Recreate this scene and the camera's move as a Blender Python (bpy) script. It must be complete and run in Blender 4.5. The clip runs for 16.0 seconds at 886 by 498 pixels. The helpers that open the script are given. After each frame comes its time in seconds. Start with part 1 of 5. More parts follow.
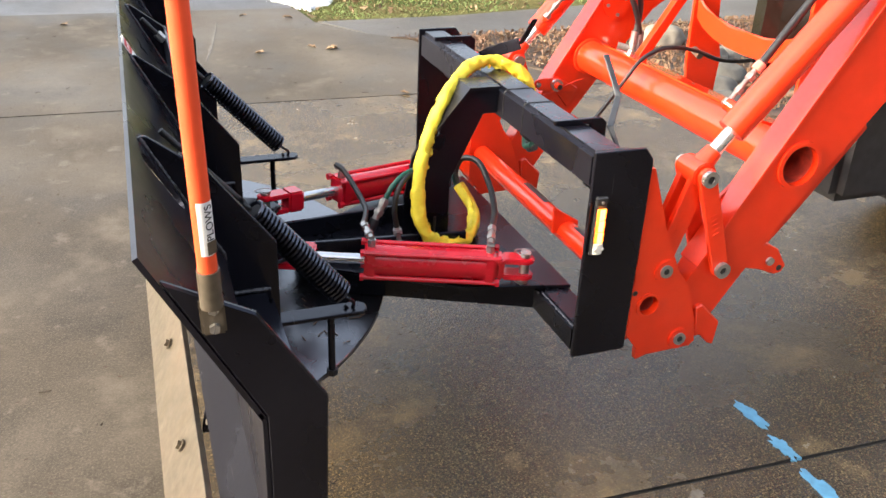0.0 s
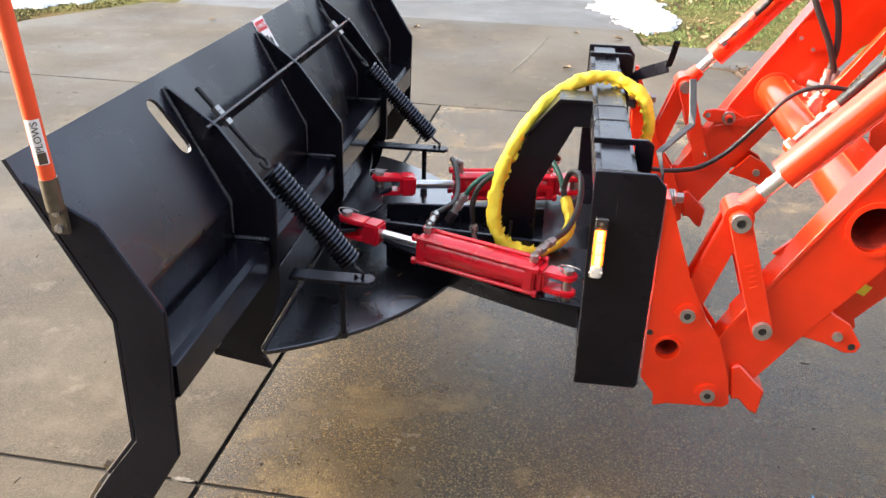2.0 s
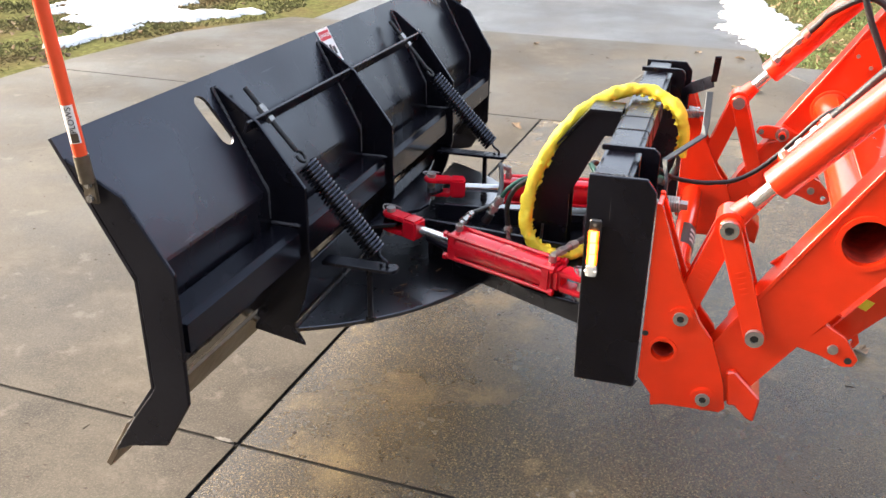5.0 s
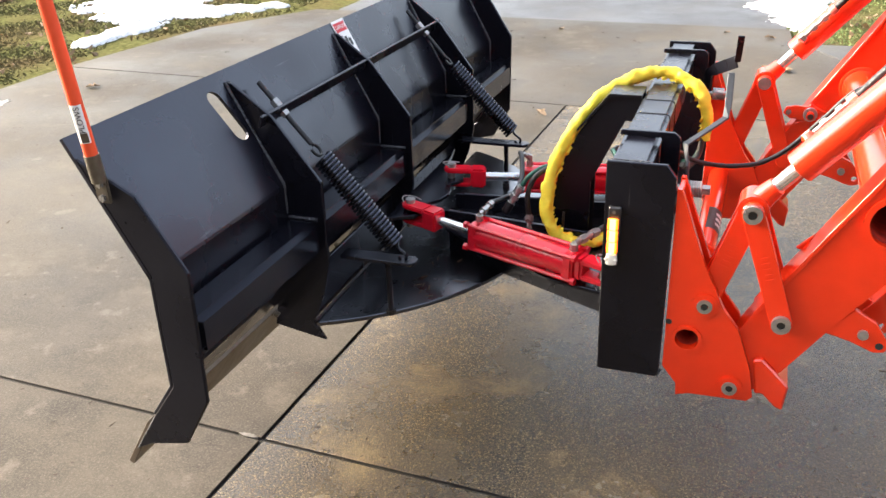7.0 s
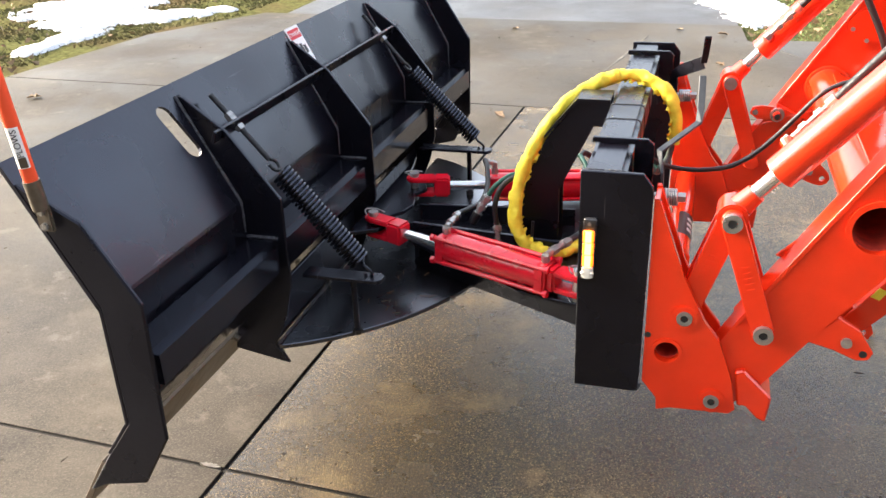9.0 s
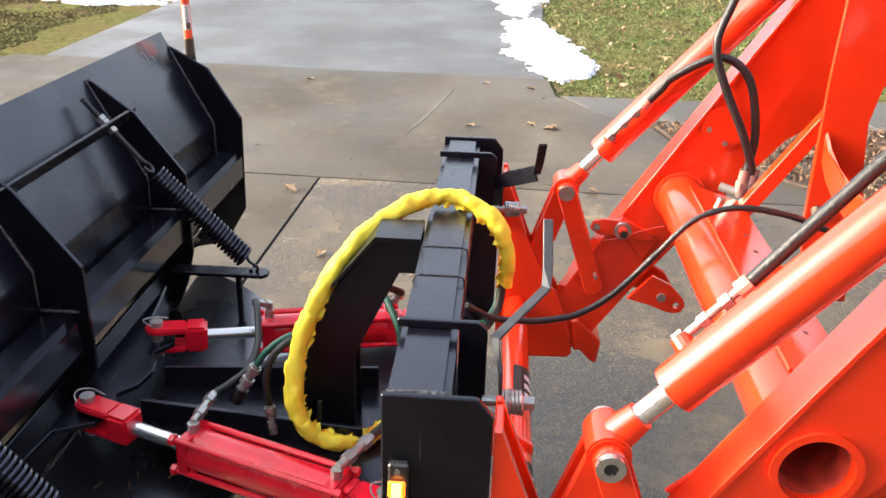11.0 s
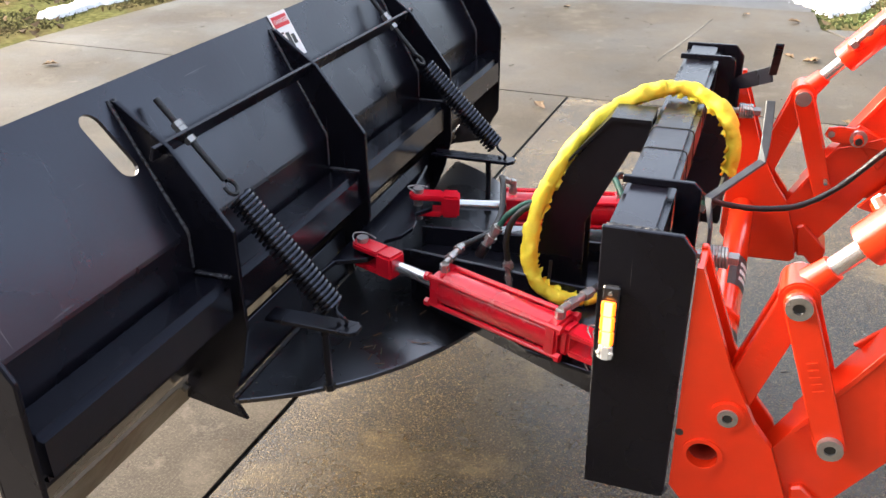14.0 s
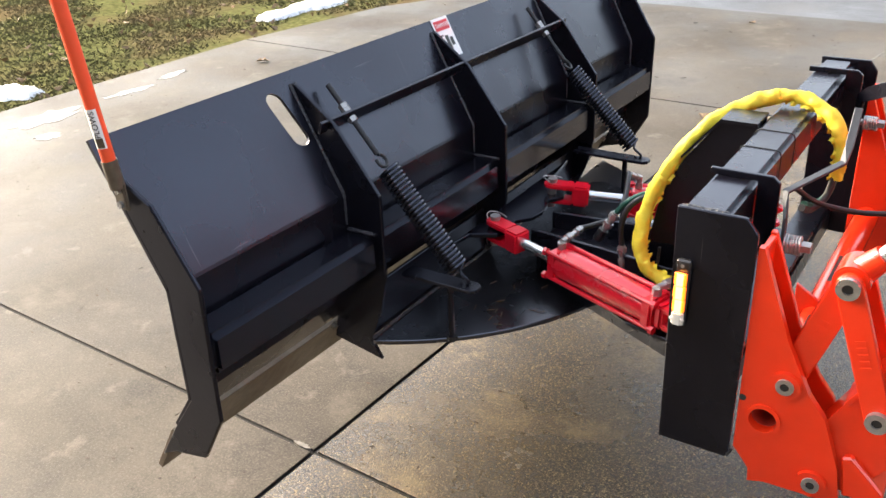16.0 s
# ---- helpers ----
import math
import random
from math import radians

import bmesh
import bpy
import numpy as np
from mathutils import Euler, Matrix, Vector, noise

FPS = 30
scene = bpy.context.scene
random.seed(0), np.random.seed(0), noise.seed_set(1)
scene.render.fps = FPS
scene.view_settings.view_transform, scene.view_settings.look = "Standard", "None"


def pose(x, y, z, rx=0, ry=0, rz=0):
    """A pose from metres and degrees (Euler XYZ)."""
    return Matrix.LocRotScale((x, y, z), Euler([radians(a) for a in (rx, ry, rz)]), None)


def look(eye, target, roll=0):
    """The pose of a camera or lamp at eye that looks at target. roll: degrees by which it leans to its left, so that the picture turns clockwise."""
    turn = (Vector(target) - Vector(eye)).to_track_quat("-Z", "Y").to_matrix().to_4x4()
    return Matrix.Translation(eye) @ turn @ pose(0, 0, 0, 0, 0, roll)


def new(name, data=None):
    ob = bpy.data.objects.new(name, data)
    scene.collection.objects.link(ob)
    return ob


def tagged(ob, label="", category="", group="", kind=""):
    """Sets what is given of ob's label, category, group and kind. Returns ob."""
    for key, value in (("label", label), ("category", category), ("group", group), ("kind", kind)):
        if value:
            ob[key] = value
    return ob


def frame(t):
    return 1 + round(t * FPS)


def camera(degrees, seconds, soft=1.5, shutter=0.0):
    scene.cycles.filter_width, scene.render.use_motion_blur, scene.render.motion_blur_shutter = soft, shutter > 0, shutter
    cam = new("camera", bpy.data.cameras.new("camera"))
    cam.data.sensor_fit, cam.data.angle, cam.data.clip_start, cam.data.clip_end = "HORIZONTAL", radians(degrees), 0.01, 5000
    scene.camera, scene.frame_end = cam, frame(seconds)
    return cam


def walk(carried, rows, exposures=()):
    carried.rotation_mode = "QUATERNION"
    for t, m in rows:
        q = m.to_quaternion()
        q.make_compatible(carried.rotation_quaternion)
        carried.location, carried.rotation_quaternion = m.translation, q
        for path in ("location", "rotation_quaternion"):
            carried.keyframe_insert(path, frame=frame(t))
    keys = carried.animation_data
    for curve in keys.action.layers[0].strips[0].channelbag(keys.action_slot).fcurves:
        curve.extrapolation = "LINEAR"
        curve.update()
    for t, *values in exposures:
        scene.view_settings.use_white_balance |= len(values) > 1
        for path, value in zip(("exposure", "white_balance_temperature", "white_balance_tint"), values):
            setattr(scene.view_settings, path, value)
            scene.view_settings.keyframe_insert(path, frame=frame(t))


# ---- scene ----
cam = camera(53.2, 16.0)
PATH = [
    (0, (-0.034, 0.006, 1.495), (0.609, 1.675, 0.6), 2.4),
    (0.5, (0.211, 0.003, 1.488), (0.59, 1.759, 0.608), 2.7),
    (1, (0.446, 0.012, 1.495), (0.558, 1.805, 0.617), 0.7),
    (1.5, (0.702, -0.063, 1.473), (0.502, 1.694, 0.539), 2.3),
    (2, (0.811, -0.175, 1.481), (0.583, 1.612, 0.612), 1.6),
    (2.5, (0.942, -0.254, 1.507), (0.542, 1.528, 0.69), 1.1),
    (3, (1.107, -0.265, 1.505), (0.56, 1.478, 0.692), 0.7),
    (3.5, (1.134, -0.255, 1.516), (0.62, 1.518, 0.747), 0.1),
    (4, (1.138, -0.262, 1.507), (0.587, 1.486, 0.705), -0.7),
    (4.5, (1.148, -0.265, 1.486), (0.611, 1.478, 0.665), -0.1),
    (5, (1.153, -0.264, 1.499), (0.597, 1.465, 0.662), 0.3),
    (5.2, (1.159, -0.262, 1.492), (0.569, 1.448, 0.639), -0.6),
    (7.5, (1.179, -0.224, 1.493), (0.555, 1.471, 0.634), -2.0),
    (8, (1.174, -0.228, 1.487), (0.554, 1.471, 0.633), -1.8),
    (8.2, (1.17, -0.229, 1.489), (0.548, 1.469, 0.634), -1.9),
    (10.3, (1.046, 0.288, 1.486), (0.764, 2.063, 0.608), -1.0),
    (10.5, (1.06, 0.376, 1.484), (0.776, 2.184, 0.678), 0.5),
    (11, (1.036, 0.586, 1.483), (0.922, 2.413, 0.677), 1.5),
    (11.5, (0.909, 0.748, 1.484), (1.157, 2.536, 0.622), 0.6),
    (12, (0.869, 0.8, 1.469), (1.204, 2.564, 0.588), 1.0),
    (12.5, (0.894, 0.765, 1.453), (1.026, 2.532, 0.526), 0.1),
    (13, (1.036, 0.625, 1.421), (0.714, 2.329, 0.425), 0.7),
    (13.5, (1.099, 0.483, 1.438), (0.508, 2.117, 0.446), -1.9),
    (14, (1.105, 0.302, 1.457), (0.479, 1.962, 0.534), -1.1),
    (14.5, (1.141, 0.181, 1.487), (0.472, 1.821, 0.559), -0.6),
    (15, (1.245, 0.125, 1.49), (0.421, 1.687, 0.553), -0.5),
    (15.5, (1.347, 0.088, 1.496), (0.398, 1.593, 0.582), -1.2),
    (16, (1.362, 0.099, 1.506), (0.361, 1.585, 0.617), -2.5),
]
walk(cam, [(t, look(eye, target, roll)) for t, eye, target, roll in PATH], exposures=[(0.0, 2.60), (2.0, 2.82), (3.5, 2.84), (5.0, 2.81), (8.0, 2.83), (10.5, 2.74), (12.0, 2.34), (12.6, 2.44), (13.0, 2.64), (14.0, 2.80), (15.0, 2.86), (16.0, 2.80)])


# ---- light ----
world = bpy.data.worlds.new("sky")
scene.world = world
world.use_nodes = True
wn = world.node_tree.nodes
sky = wn.new("ShaderNodeTexSky")
sky.sky_type, sky.sun_disc = "NISHITA", False
sky.sun_elevation, sky.sun_rotation = radians(22), radians(-91.5)
sky.air_density, sky.dust_density, sky.ozone_density = 1.0, 5.0, 0.7
wn["Background"].inputs[1].default_value = 0.135
veil = wn.new("ShaderNodeHueSaturation")
veil.inputs["Saturation"].default_value = 0.55
world.node_tree.links.new(sky.outputs[0], veil.inputs["Color"])
world.node_tree.links.new(veil.outputs[0], wn["Background"].inputs[0])
sun = new("sun", bpy.data.lights.new("sun", "SUN"))
sun.data.energy, sun.data.angle, sun.data.color = 1.0, radians(13), (1.0, 0.77, 0.46)
sun.matrix_world = look((-9.3, 1.35, 3.8), (0.0, 1.6, 0.0))


# ---- materials ----
def material(name, base, rough=0.5, metal=0.0, spread=0.25, grain=40.0, bump=0.1, rough_spread=0.12,
             dirt=None, dirt_scale=3.0, dirt_amount=0.5, coat=0.0, random_piece=0.0, gloss=0.5):
    m = bpy.data.materials.new(name)
    m.use_nodes = True
    nt = m.node_tree
    n, l = nt.nodes, nt.links
    b = n["Principled BSDF"]
    b.inputs["Metallic"].default_value = metal
    b.inputs["Coat Weight"].default_value = coat
    b.inputs["Specular IOR Level"].default_value = gloss
    b.inputs["Coat Roughness"].default_value = 0.12
    co = n.new("ShaderNodeTexCoord")
    fine = n.new("ShaderNodeTexNoise")
    fine.inputs["Scale"].default_value, fine.inputs["Detail"].default_value = grain, 6.0
    l.new(co.outputs["Object"], fine.inputs["Vector"])
    big = n.new("ShaderNodeTexNoise")
    big.inputs["Scale"].default_value, big.inputs["Detail"].default_value = dirt_scale, 5.0
    l.new(co.outputs["Object"], big.inputs["Vector"])
    ramp = n.new("ShaderNodeMapRange")
    ramp.inputs[1].default_value, ramp.inputs[2].default_value = 0.3, 0.7
    ramp.inputs[3].default_value, ramp.inputs[4].default_value = 1.0 - spread, 1.0 + spread
    l.new(fine.outputs[0], ramp.inputs[0])
    mul = n.new("ShaderNodeVectorMath")
    mul.operation = "SCALE"
    mul.inputs[0].default_value = base
    l.new(ramp.outputs[0], mul.inputs["Scale"])
    colour = mul.outputs[0]
    if dirt:
        mask = n.new("ShaderNodeMapRange")
        mask.inputs[1].default_value, mask.inputs[2].default_value = 0.45, 0.72
        mask.inputs[4].default_value = dirt_amount
        l.new(big.outputs[0], mask.inputs[0])
        mix = n.new("ShaderNodeMix")
        mix.data_type = "RGBA"
        l.new(mask.outputs[0], mix.inputs["Factor"])
        l.new(colour, mix.inputs["A"])
        mix.inputs["B"].default_value = (*dirt, 1)
        colour = mix.outputs["Result"]
    if random_piece:
        info = n.new("ShaderNodeObjectInfo")
        rr = n.new("ShaderNodeMapRange")
        rr.inputs[3].default_value, rr.inputs[4].default_value = 1 - random_piece, 1 + random_piece
        l.new(info.outputs["Random"], rr.inputs[0])
        m2 = n.new("ShaderNodeVectorMath")
        m2.operation = "SCALE"
        l.new(colour, m2.inputs[0])
        l.new(rr.outputs[0], m2.inputs["Scale"])
        colour = m2.outputs[0]
    l.new(colour, b.inputs["Base Color"])
    rm = n.new("ShaderNodeMapRange")
    rm.inputs[1].default_value, rm.inputs[2].default_value = 0.3, 0.7
    rm.inputs[3].default_value, rm.inputs[4].default_value = max(rough - rough_spread, 0.02), min(rough + rough_spread, 1)
    l.new(big.outputs[0], rm.inputs[0])
    l.new(rm.outputs[0], b.inputs["Roughness"])
    if bump:
        bp = n.new("ShaderNodeBump")
        bp.inputs["Strength"].default_value, bp.inputs["Distance"].default_value = bump, 0.004
        l.new(fine.outputs[0], bp.inputs["Height"])
        l.new(bp.outputs[0], b.inputs["Normal"])
    return m


def scratched(name, base, rough, gloss, dust, dust_amount=0.5):
    """Black machine paint: soft dust film, smeared gloss, fine pale scratches."""
    m = material(name, base, rough, grain=90, bump=0.05, spread=0.2, rough_spread=0.09, gloss=gloss, dirt=dust, dirt_scale=4.5, dirt_amount=dust_amount)
    n, l = m.node_tree.nodes, m.node_tree.links
    b = n["Principled BSDF"]
    old = b.inputs["Base Color"].links[0].from_socket
    co = n.new("ShaderNodeTexCoord")
    mask = None
    for turn, stretch in ((0.5, (4.0, 260.0, 4.0)), (-0.9, (280.0, 5.0, 5.0))):
        mp = n.new("ShaderNodeMapping")
        mp.inputs["Rotation"].default_value = (turn, turn * 0.6, turn)
        mp.inputs["Scale"].default_value = stretch
        l.new(co.outputs["Object"], mp.inputs["Vector"])
        nz = n.new("ShaderNodeTexNoise")
        nz.inputs["Scale"].default_value, nz.inputs["Detail"].default_value = 1.0, 2.0
        l.new(mp.outputs[0], nz.inputs["Vector"])
        r = n.new("ShaderNodeMapRange")
        r.inputs[1].default_value, r.inputs[2].default_value = 0.74, 0.80
        l.new(nz.outputs[0], r.inputs[0])
        if mask is None:
            mask = r.outputs[0]
        else:
            mx = n.new("ShaderNodeMath")
            mx.operation = "MAXIMUM"
            l.new(mask, mx.inputs[0])
            l.new(r.outputs[0], mx.inputs[1])
            mask = mx.outputs[0]
    mix = n.new("ShaderNodeMix")
    mix.data_type = "RGBA"
    l.new(mask, mix.inputs["Factor"])
    l.new(old, mix.inputs["A"])
    mix.inputs["B"].default_value = (0.075, 0.074, 0.078, 1)
    l.new(mix.outputs["Result"], b.inputs["Base Color"])
    # Bluish tint paints the sky's colour into the paint's reflections.
    b.inputs["Specular Tint"].default_value = (0.76, 0.81, 1.0, 1)
    return m


BLACK = scratched("black_paint", (0.0050, 0.0048, 0.0074), 0.27, 0.36, (0.012, 0.012, 0.016), 0.4)
# Same paint as BLACK, copied with more gloss to bring out sky reflection.
SHEETBLACK = scratched("black_paint_sky_copy", (0.0050, 0.0046, 0.0078), 0.28, 0.60, (0.011, 0.011, 0.015), 0.4)
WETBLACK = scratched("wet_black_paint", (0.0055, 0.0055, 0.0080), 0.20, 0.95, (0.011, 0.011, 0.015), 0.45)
WETPLATE = scratched("wet_black_plate", (0.005, 0.0048, 0.0055), 0.26, 1.0, (0.030, 0.029, 0.030), 0.5)
WETPLATE.node_tree.nodes["Principled BSDF"].inputs["Coat Weight"].default_value = 1.0
WETPLATE.node_tree.nodes["Principled BSDF"].inputs["Coat Roughness"].default_value = 0.22
WELD = material("weld_bead", (0.03, 0.03, 0.036), 0.22, grain=160, bump=0.8, spread=0.4)
ORANGE = material("orange_paint", (0.78, 0.034, 0.007), 0.20, grain=14, bump=0.03, spread=0.06, coat=0.35, gloss=0.55, rough_spread=0.06, dirt=(0.62, 0.028, 0.004), dirt_scale=5, dirt_amount=0.3)
RED = material("red_paint", (0.68, 0.010, 0.026), 0.20, grain=30, bump=0.05, spread=0.08, coat=0.25, dirt=(0.28, 0.004, 0.01), dirt_scale=9, dirt_amount=0.4)
CHROME = material("chrome", (0.70, 0.70, 0.71), 0.22, metal=0.85, grain=60, spread=0.05, bump=0.02, rough_spread=0.05)
ZINC = material("zinc_plated_steel", (0.38, 0.37, 0.355), 0.30, metal=0.72, grain=70, spread=0.15, bump=0.08)
STEEL = material("bare_steel", (0.11, 0.092, 0.068), 0.42, metal=0.4, grain=50, spread=0.25, bump=0.1, dirt=(0.12, 0.08, 0.05), dirt_scale=7)
FITTING = material("dull_zinc_fitting", (0.20, 0.195, 0.185), 0.36, metal=0.6, grain=70, spread=0.2, bump=0.08)
GREYBAR = material("grey_lever_steel", (0.040, 0.044, 0.050), 0.45, metal=0.3, grain=60, spread=0.2, bump=0.08)
RUBBER = material("hose_rubber", (0.010, 0.010, 0.011), 0.42, grain=220, bump=0.35, spread=0.3)
GREEN = material("green_hose", (0.008, 0.075, 0.05), 0.45, grain=120, bump=0.2)
YELLOW = material("yellow_sleeve", (0.74, 0.60, 0.035), 0.62, grain=42, bump=1.0, spread=0.12, dirt=(0.56, 0.44, 0.03), dirt_scale=12, dirt_amount=0.4)
DARKROD = material("black_oxide_bolt", (0.03, 0.03, 0.032), 0.4, metal=0.6, grain=200, bump=0.5)
WHITE = material("white_vinyl", (0.78, 0.77, 0.75), 0.4, grain=30, bump=0.02, spread=0.04)
DECALRED = material("red_print", (0.55, 0.02, 0.03), 0.4, grain=30, bump=0.02, spread=0.06)
SIDING = material("brown_clapboard", (0.10, 0.075, 0.055), 0.65, grain=18, bump=0.2, spread=0.2)
DARK_RING = material("dark_backdrop_ring", (0.040, 0.036, 0.028), 0.9, grain=1.5, bump=0.0, spread=0.5, gloss=0.0)
PINK = material("faded_red_tape", (0.62, 0.16, 0.12), 0.5, grain=60, bump=0.1)
# Flat black for print and ties; also paints the dark of holes and sockets.
FLAT_BLACK = material("flat_black", (0.02, 0.02, 0.02), 0.4, grain=30, bump=0.02)
FLAG = material("orange_plastic_rod", (0.84, 0.085, 0.025), 0.45, grain=25, bump=0.04, spread=0.06)
CLEAR = material("clear_lens", (0.70, 0.68, 0.62), 0.12, grain=90, bump=0.2, spread=0.1)
HOUSING = material("lamp_housing", (0.02, 0.02, 0.022), 0.3, grain=60, bump=0.05)
HOOD = material("dark_hood_plastic", (0.008, 0.005, 0.004), 0.16, grain=40, bump=0.03, gloss=0.3)
CHALK = material("chalk_mark", (0.30, 0.31, 0.33), 0.9, grain=120, bump=0.1, spread=0.3)
ENGINE = material("engine_castings", (0.03, 0.03, 0.032), 0.55, grain=30, bump=0.3, dirt=(0.1, 0.09, 0.08))
JOINT = material("joint_dirt", (0.010, 0.008, 0.006), 0.9, grain=60, bump=0.6, spread=0.5)
SNOW = material("old_snow", (0.66, 0.67, 0.69), 0.7, grain=25, bump=0.6, spread=0.05, dirt=(0.45, 0.45, 0.44), dirt_scale=4, dirt_amount=0.4)
ROCK = material("boulder", (0.205, 0.185, 0.155), 0.8, grain=9, bump=0.9, spread=0.25, dirt=(0.13, 0.115, 0.095), dirt_scale=2.5, gloss=0.1)
STONE = material("edging_stone", (0.075, 0.072, 0.065), 0.8, grain=12, bump=1.0, spread=0.35, dirt=(0.12, 0.11, 0.09), dirt_scale=4)
MULCH = material("wet_mulch", (0.045, 0.030, 0.020), 0.8, grain=30, bump=1.0, spread=0.5, dirt=(0.10, 0.06, 0.035), dirt_scale=9)
SOIL = material("lawn_soil", (0.092, 0.092, 0.036), 0.9, grain=26, bump=0.8, spread=0.5, gloss=0.0, dirt=(0.115, 0.080, 0.044), dirt_scale=1.3, dirt_amount=0.9)
GRASS_RIGHT = material("green_grass", (0.090, 0.128, 0.048), 0.6, gloss=0.1, grain=1.2, bump=0.0, spread=0.35, dirt=(0.17, 0.135, 0.075), dirt_scale=1.6, dirt_amount=0.8)
GRASS = material("grass", (0.084, 0.080, 0.036), 0.6, gloss=0.1, grain=1.2, bump=0.0, spread=0.35, dirt=(0.150, 0.112, 0.060), dirt_scale=1.3, dirt_amount=0.75)
LEAF = material("fallen_leaf", (0.21, 0.135, 0.072), 0.65, grain=45, bump=0.3, spread=0.3, random_piece=0.35)
LITTER = material("leaf_litter", (0.105, 0.055, 0.030), 0.75, grain=7, bump=0.3, spread=0.6, dirt=(0.22, 0.14, 0.08), dirt_scale=11)
STRAW = material("dry_stalk", (0.165, 0.115, 0.066), 0.7, grain=20, bump=0.0, spread=0.4)
NEEDLE = material("pine_needle", (0.16, 0.085, 0.04), 0.7, grain=30, bump=0.0)
# Orange darkened in its colour for the shade deep in the open tubes.
BORE_SHADE = material("shaded_bore_orange", (0.42, 0.03, 0.012), 0.7, grain=40, bump=0.3, spread=0.4)
SCUFF = material("pale_scuff", (0.125, 0.113, 0.095), 0.7, grain=40, bump=0.3, spread=0.4)
WORN = material("worn_concrete", (0.155, 0.135, 0.105), 0.6, grain=60, bump=0.3, spread=0.35)
BLUE = material("blue_spray_paint", (0.10, 0.29, 0.45), 0.6, grain=35, bump=0.2, spread=0.2)
WATER = material("puddle_water", (0.10, 0.085, 0.065), 0.10, grain=14, bump=0.08, spread=0.2, rough_spread=0.06, gloss=0.16)
AMBER = bpy.data.materials.new("amber_led")
AMBER.use_nodes = True
ab = AMBER.node_tree.nodes["Principled BSDF"]
ab.inputs["Base Color"].default_value = (0.55, 0.16, 0.02, 1)
ab.inputs["Emission Color"].default_value = (1.0, 0.115, 0.006, 1)
ab.inputs["Emission Strength"].default_value = 0.7
GLOW = AMBER.copy()
GLOW.name = "amber_led_core"
GLOW.node_tree.nodes["Principled BSDF"].inputs["Emission Color"].default_value = (1.0, 0.33, 0.035, 1)
GLOW.node_tree.nodes["Principled BSDF"].inputs["Emission Strength"].default_value = 3.2


def paving(name, base, stain, speckle, wet, speckle_size=160.0, rough=0.55, pits=0.25, relief=0.22, gloss=0.3, grit=0.35, worn=0.35, grains=0.25, grain_size=210.0):
    """Wet concrete or asphalt: broad stains, fine aggregate, patches of water film."""
    m = bpy.data.materials.new(name)
    m.use_nodes = True
    n, l = m.node_tree.nodes, m.node_tree.links
    b = n["Principled BSDF"]
    b.inputs["Specular IOR Level"].default_value = gloss
    co = n.new("ShaderNodeTexCoord")

    def nz(scale, detail, rough_=0.55):
        t = n.new("ShaderNodeTexNoise")
        t.inputs["Scale"].default_value, t.inputs["Detail"].default_value, t.inputs["Roughness"].default_value = scale, detail, rough_
        l.new(co.outputs["Object"], t.inputs["Vector"])
        return t.outputs[0]

    def rng(src, a, c, lo, hi):
        r = n.new("ShaderNodeMapRange")
        for i, v in enumerate((a, c, lo, hi)):
            r.inputs[i + 1].default_value = v
        l.new(src, r.inputs[0])
        return r.outputs[0]

    def mixed(f, a, c):
        x = n.new("ShaderNodeMix")
        x.data_type = "RGBA"
        l.new(f, x.inputs["Factor"])
        for key, v in (("A", a), ("B", c)):
            if isinstance(v, tuple):
                x.inputs[key].default_value = (*v, 1)
            else:
                l.new(v, x.inputs[key])
        return x.outputs["Result"]
    broad, mid, patch = nz(0.55, 7, 0.6), nz(2.6, 9, 0.66), nz(7.5, 6, 0.62)
    fine, coarse = nz(speckle_size, 5, 0.7), nz(speckle_size * 0.32, 6, 0.7)
    c1 = mixed(rng(broad, 0.42, 0.58, 0, 1.0), base, stain)
    c2 = mixed(rng(mid, 0.50, 0.68, 0, 0.7), c1, tuple(v * 0.55 for v in stain))
    c2 = mixed(rng(mid, 0.46, 0.32, 0, 0.4), c2, speckle)
    c3 = mixed(rng(patch, 0.60, 0.68, 0, worn), c2, speckle)
    c3 = mixed(rng(fine, 0.50, 0.66, 0, grit), c3, speckle)
    c4 = mixed(rng(coarse, 0.46, 0.28, 0, pits), c3, tuple(v * 0.4 for v in base))
    cell = n.new("ShaderNodeTexVoronoi")
    cell.inputs["Scale"].default_value = grain_size
    l.new(co.outputs["Object"], cell.inputs["Vector"])
    bright = n.new("ShaderNodeSeparateColor")
    l.new(cell.outputs["Color"], bright.inputs[0])
    tone = n.new("ShaderNodeVectorMath")
    tone.operation = "SCALE"
    l.new(c4, tone.inputs[0])
    swing = n.new("ShaderNodeMath")
    swing.operation = "MULTIPLY_ADD"
    l.new(rng(bright.outputs[0], 0.0, 1.0, -grains, grains * 1.15), swing.inputs[0])
    l.new(rng(mid, 0.38, 0.60, 0.25, 1.15), swing.inputs[1])
    swing.inputs[2].default_value = 1.0
    l.new(swing.outputs[0], tone.inputs["Scale"])
    l.new(mixed(rng(bright.outputs[1], 0.90, 0.97, 0, grains * 0.9), tone.outputs[0], speckle), b.inputs["Base Color"])
    film = rng(nz(1.3, 6, 0.6), 0.40, 0.60, rough, wet)
    l.new(film, b.inputs["Roughness"])
    bp = n.new("ShaderNodeBump")
    bp.inputs["Strength"].default_value, bp.inputs["Distance"].default_value = relief, 0.004
    lumps = n.new("ShaderNodeMath")
    lumps.operation = "MULTIPLY_ADD"
    lumps.inputs[1].default_value = -1.2 * grains
    l.new(cell.outputs["Distance"], lumps.inputs[0])
    l.new(coarse, lumps.inputs[2])
    l.new(lumps.outputs[0], bp.inputs["Height"])
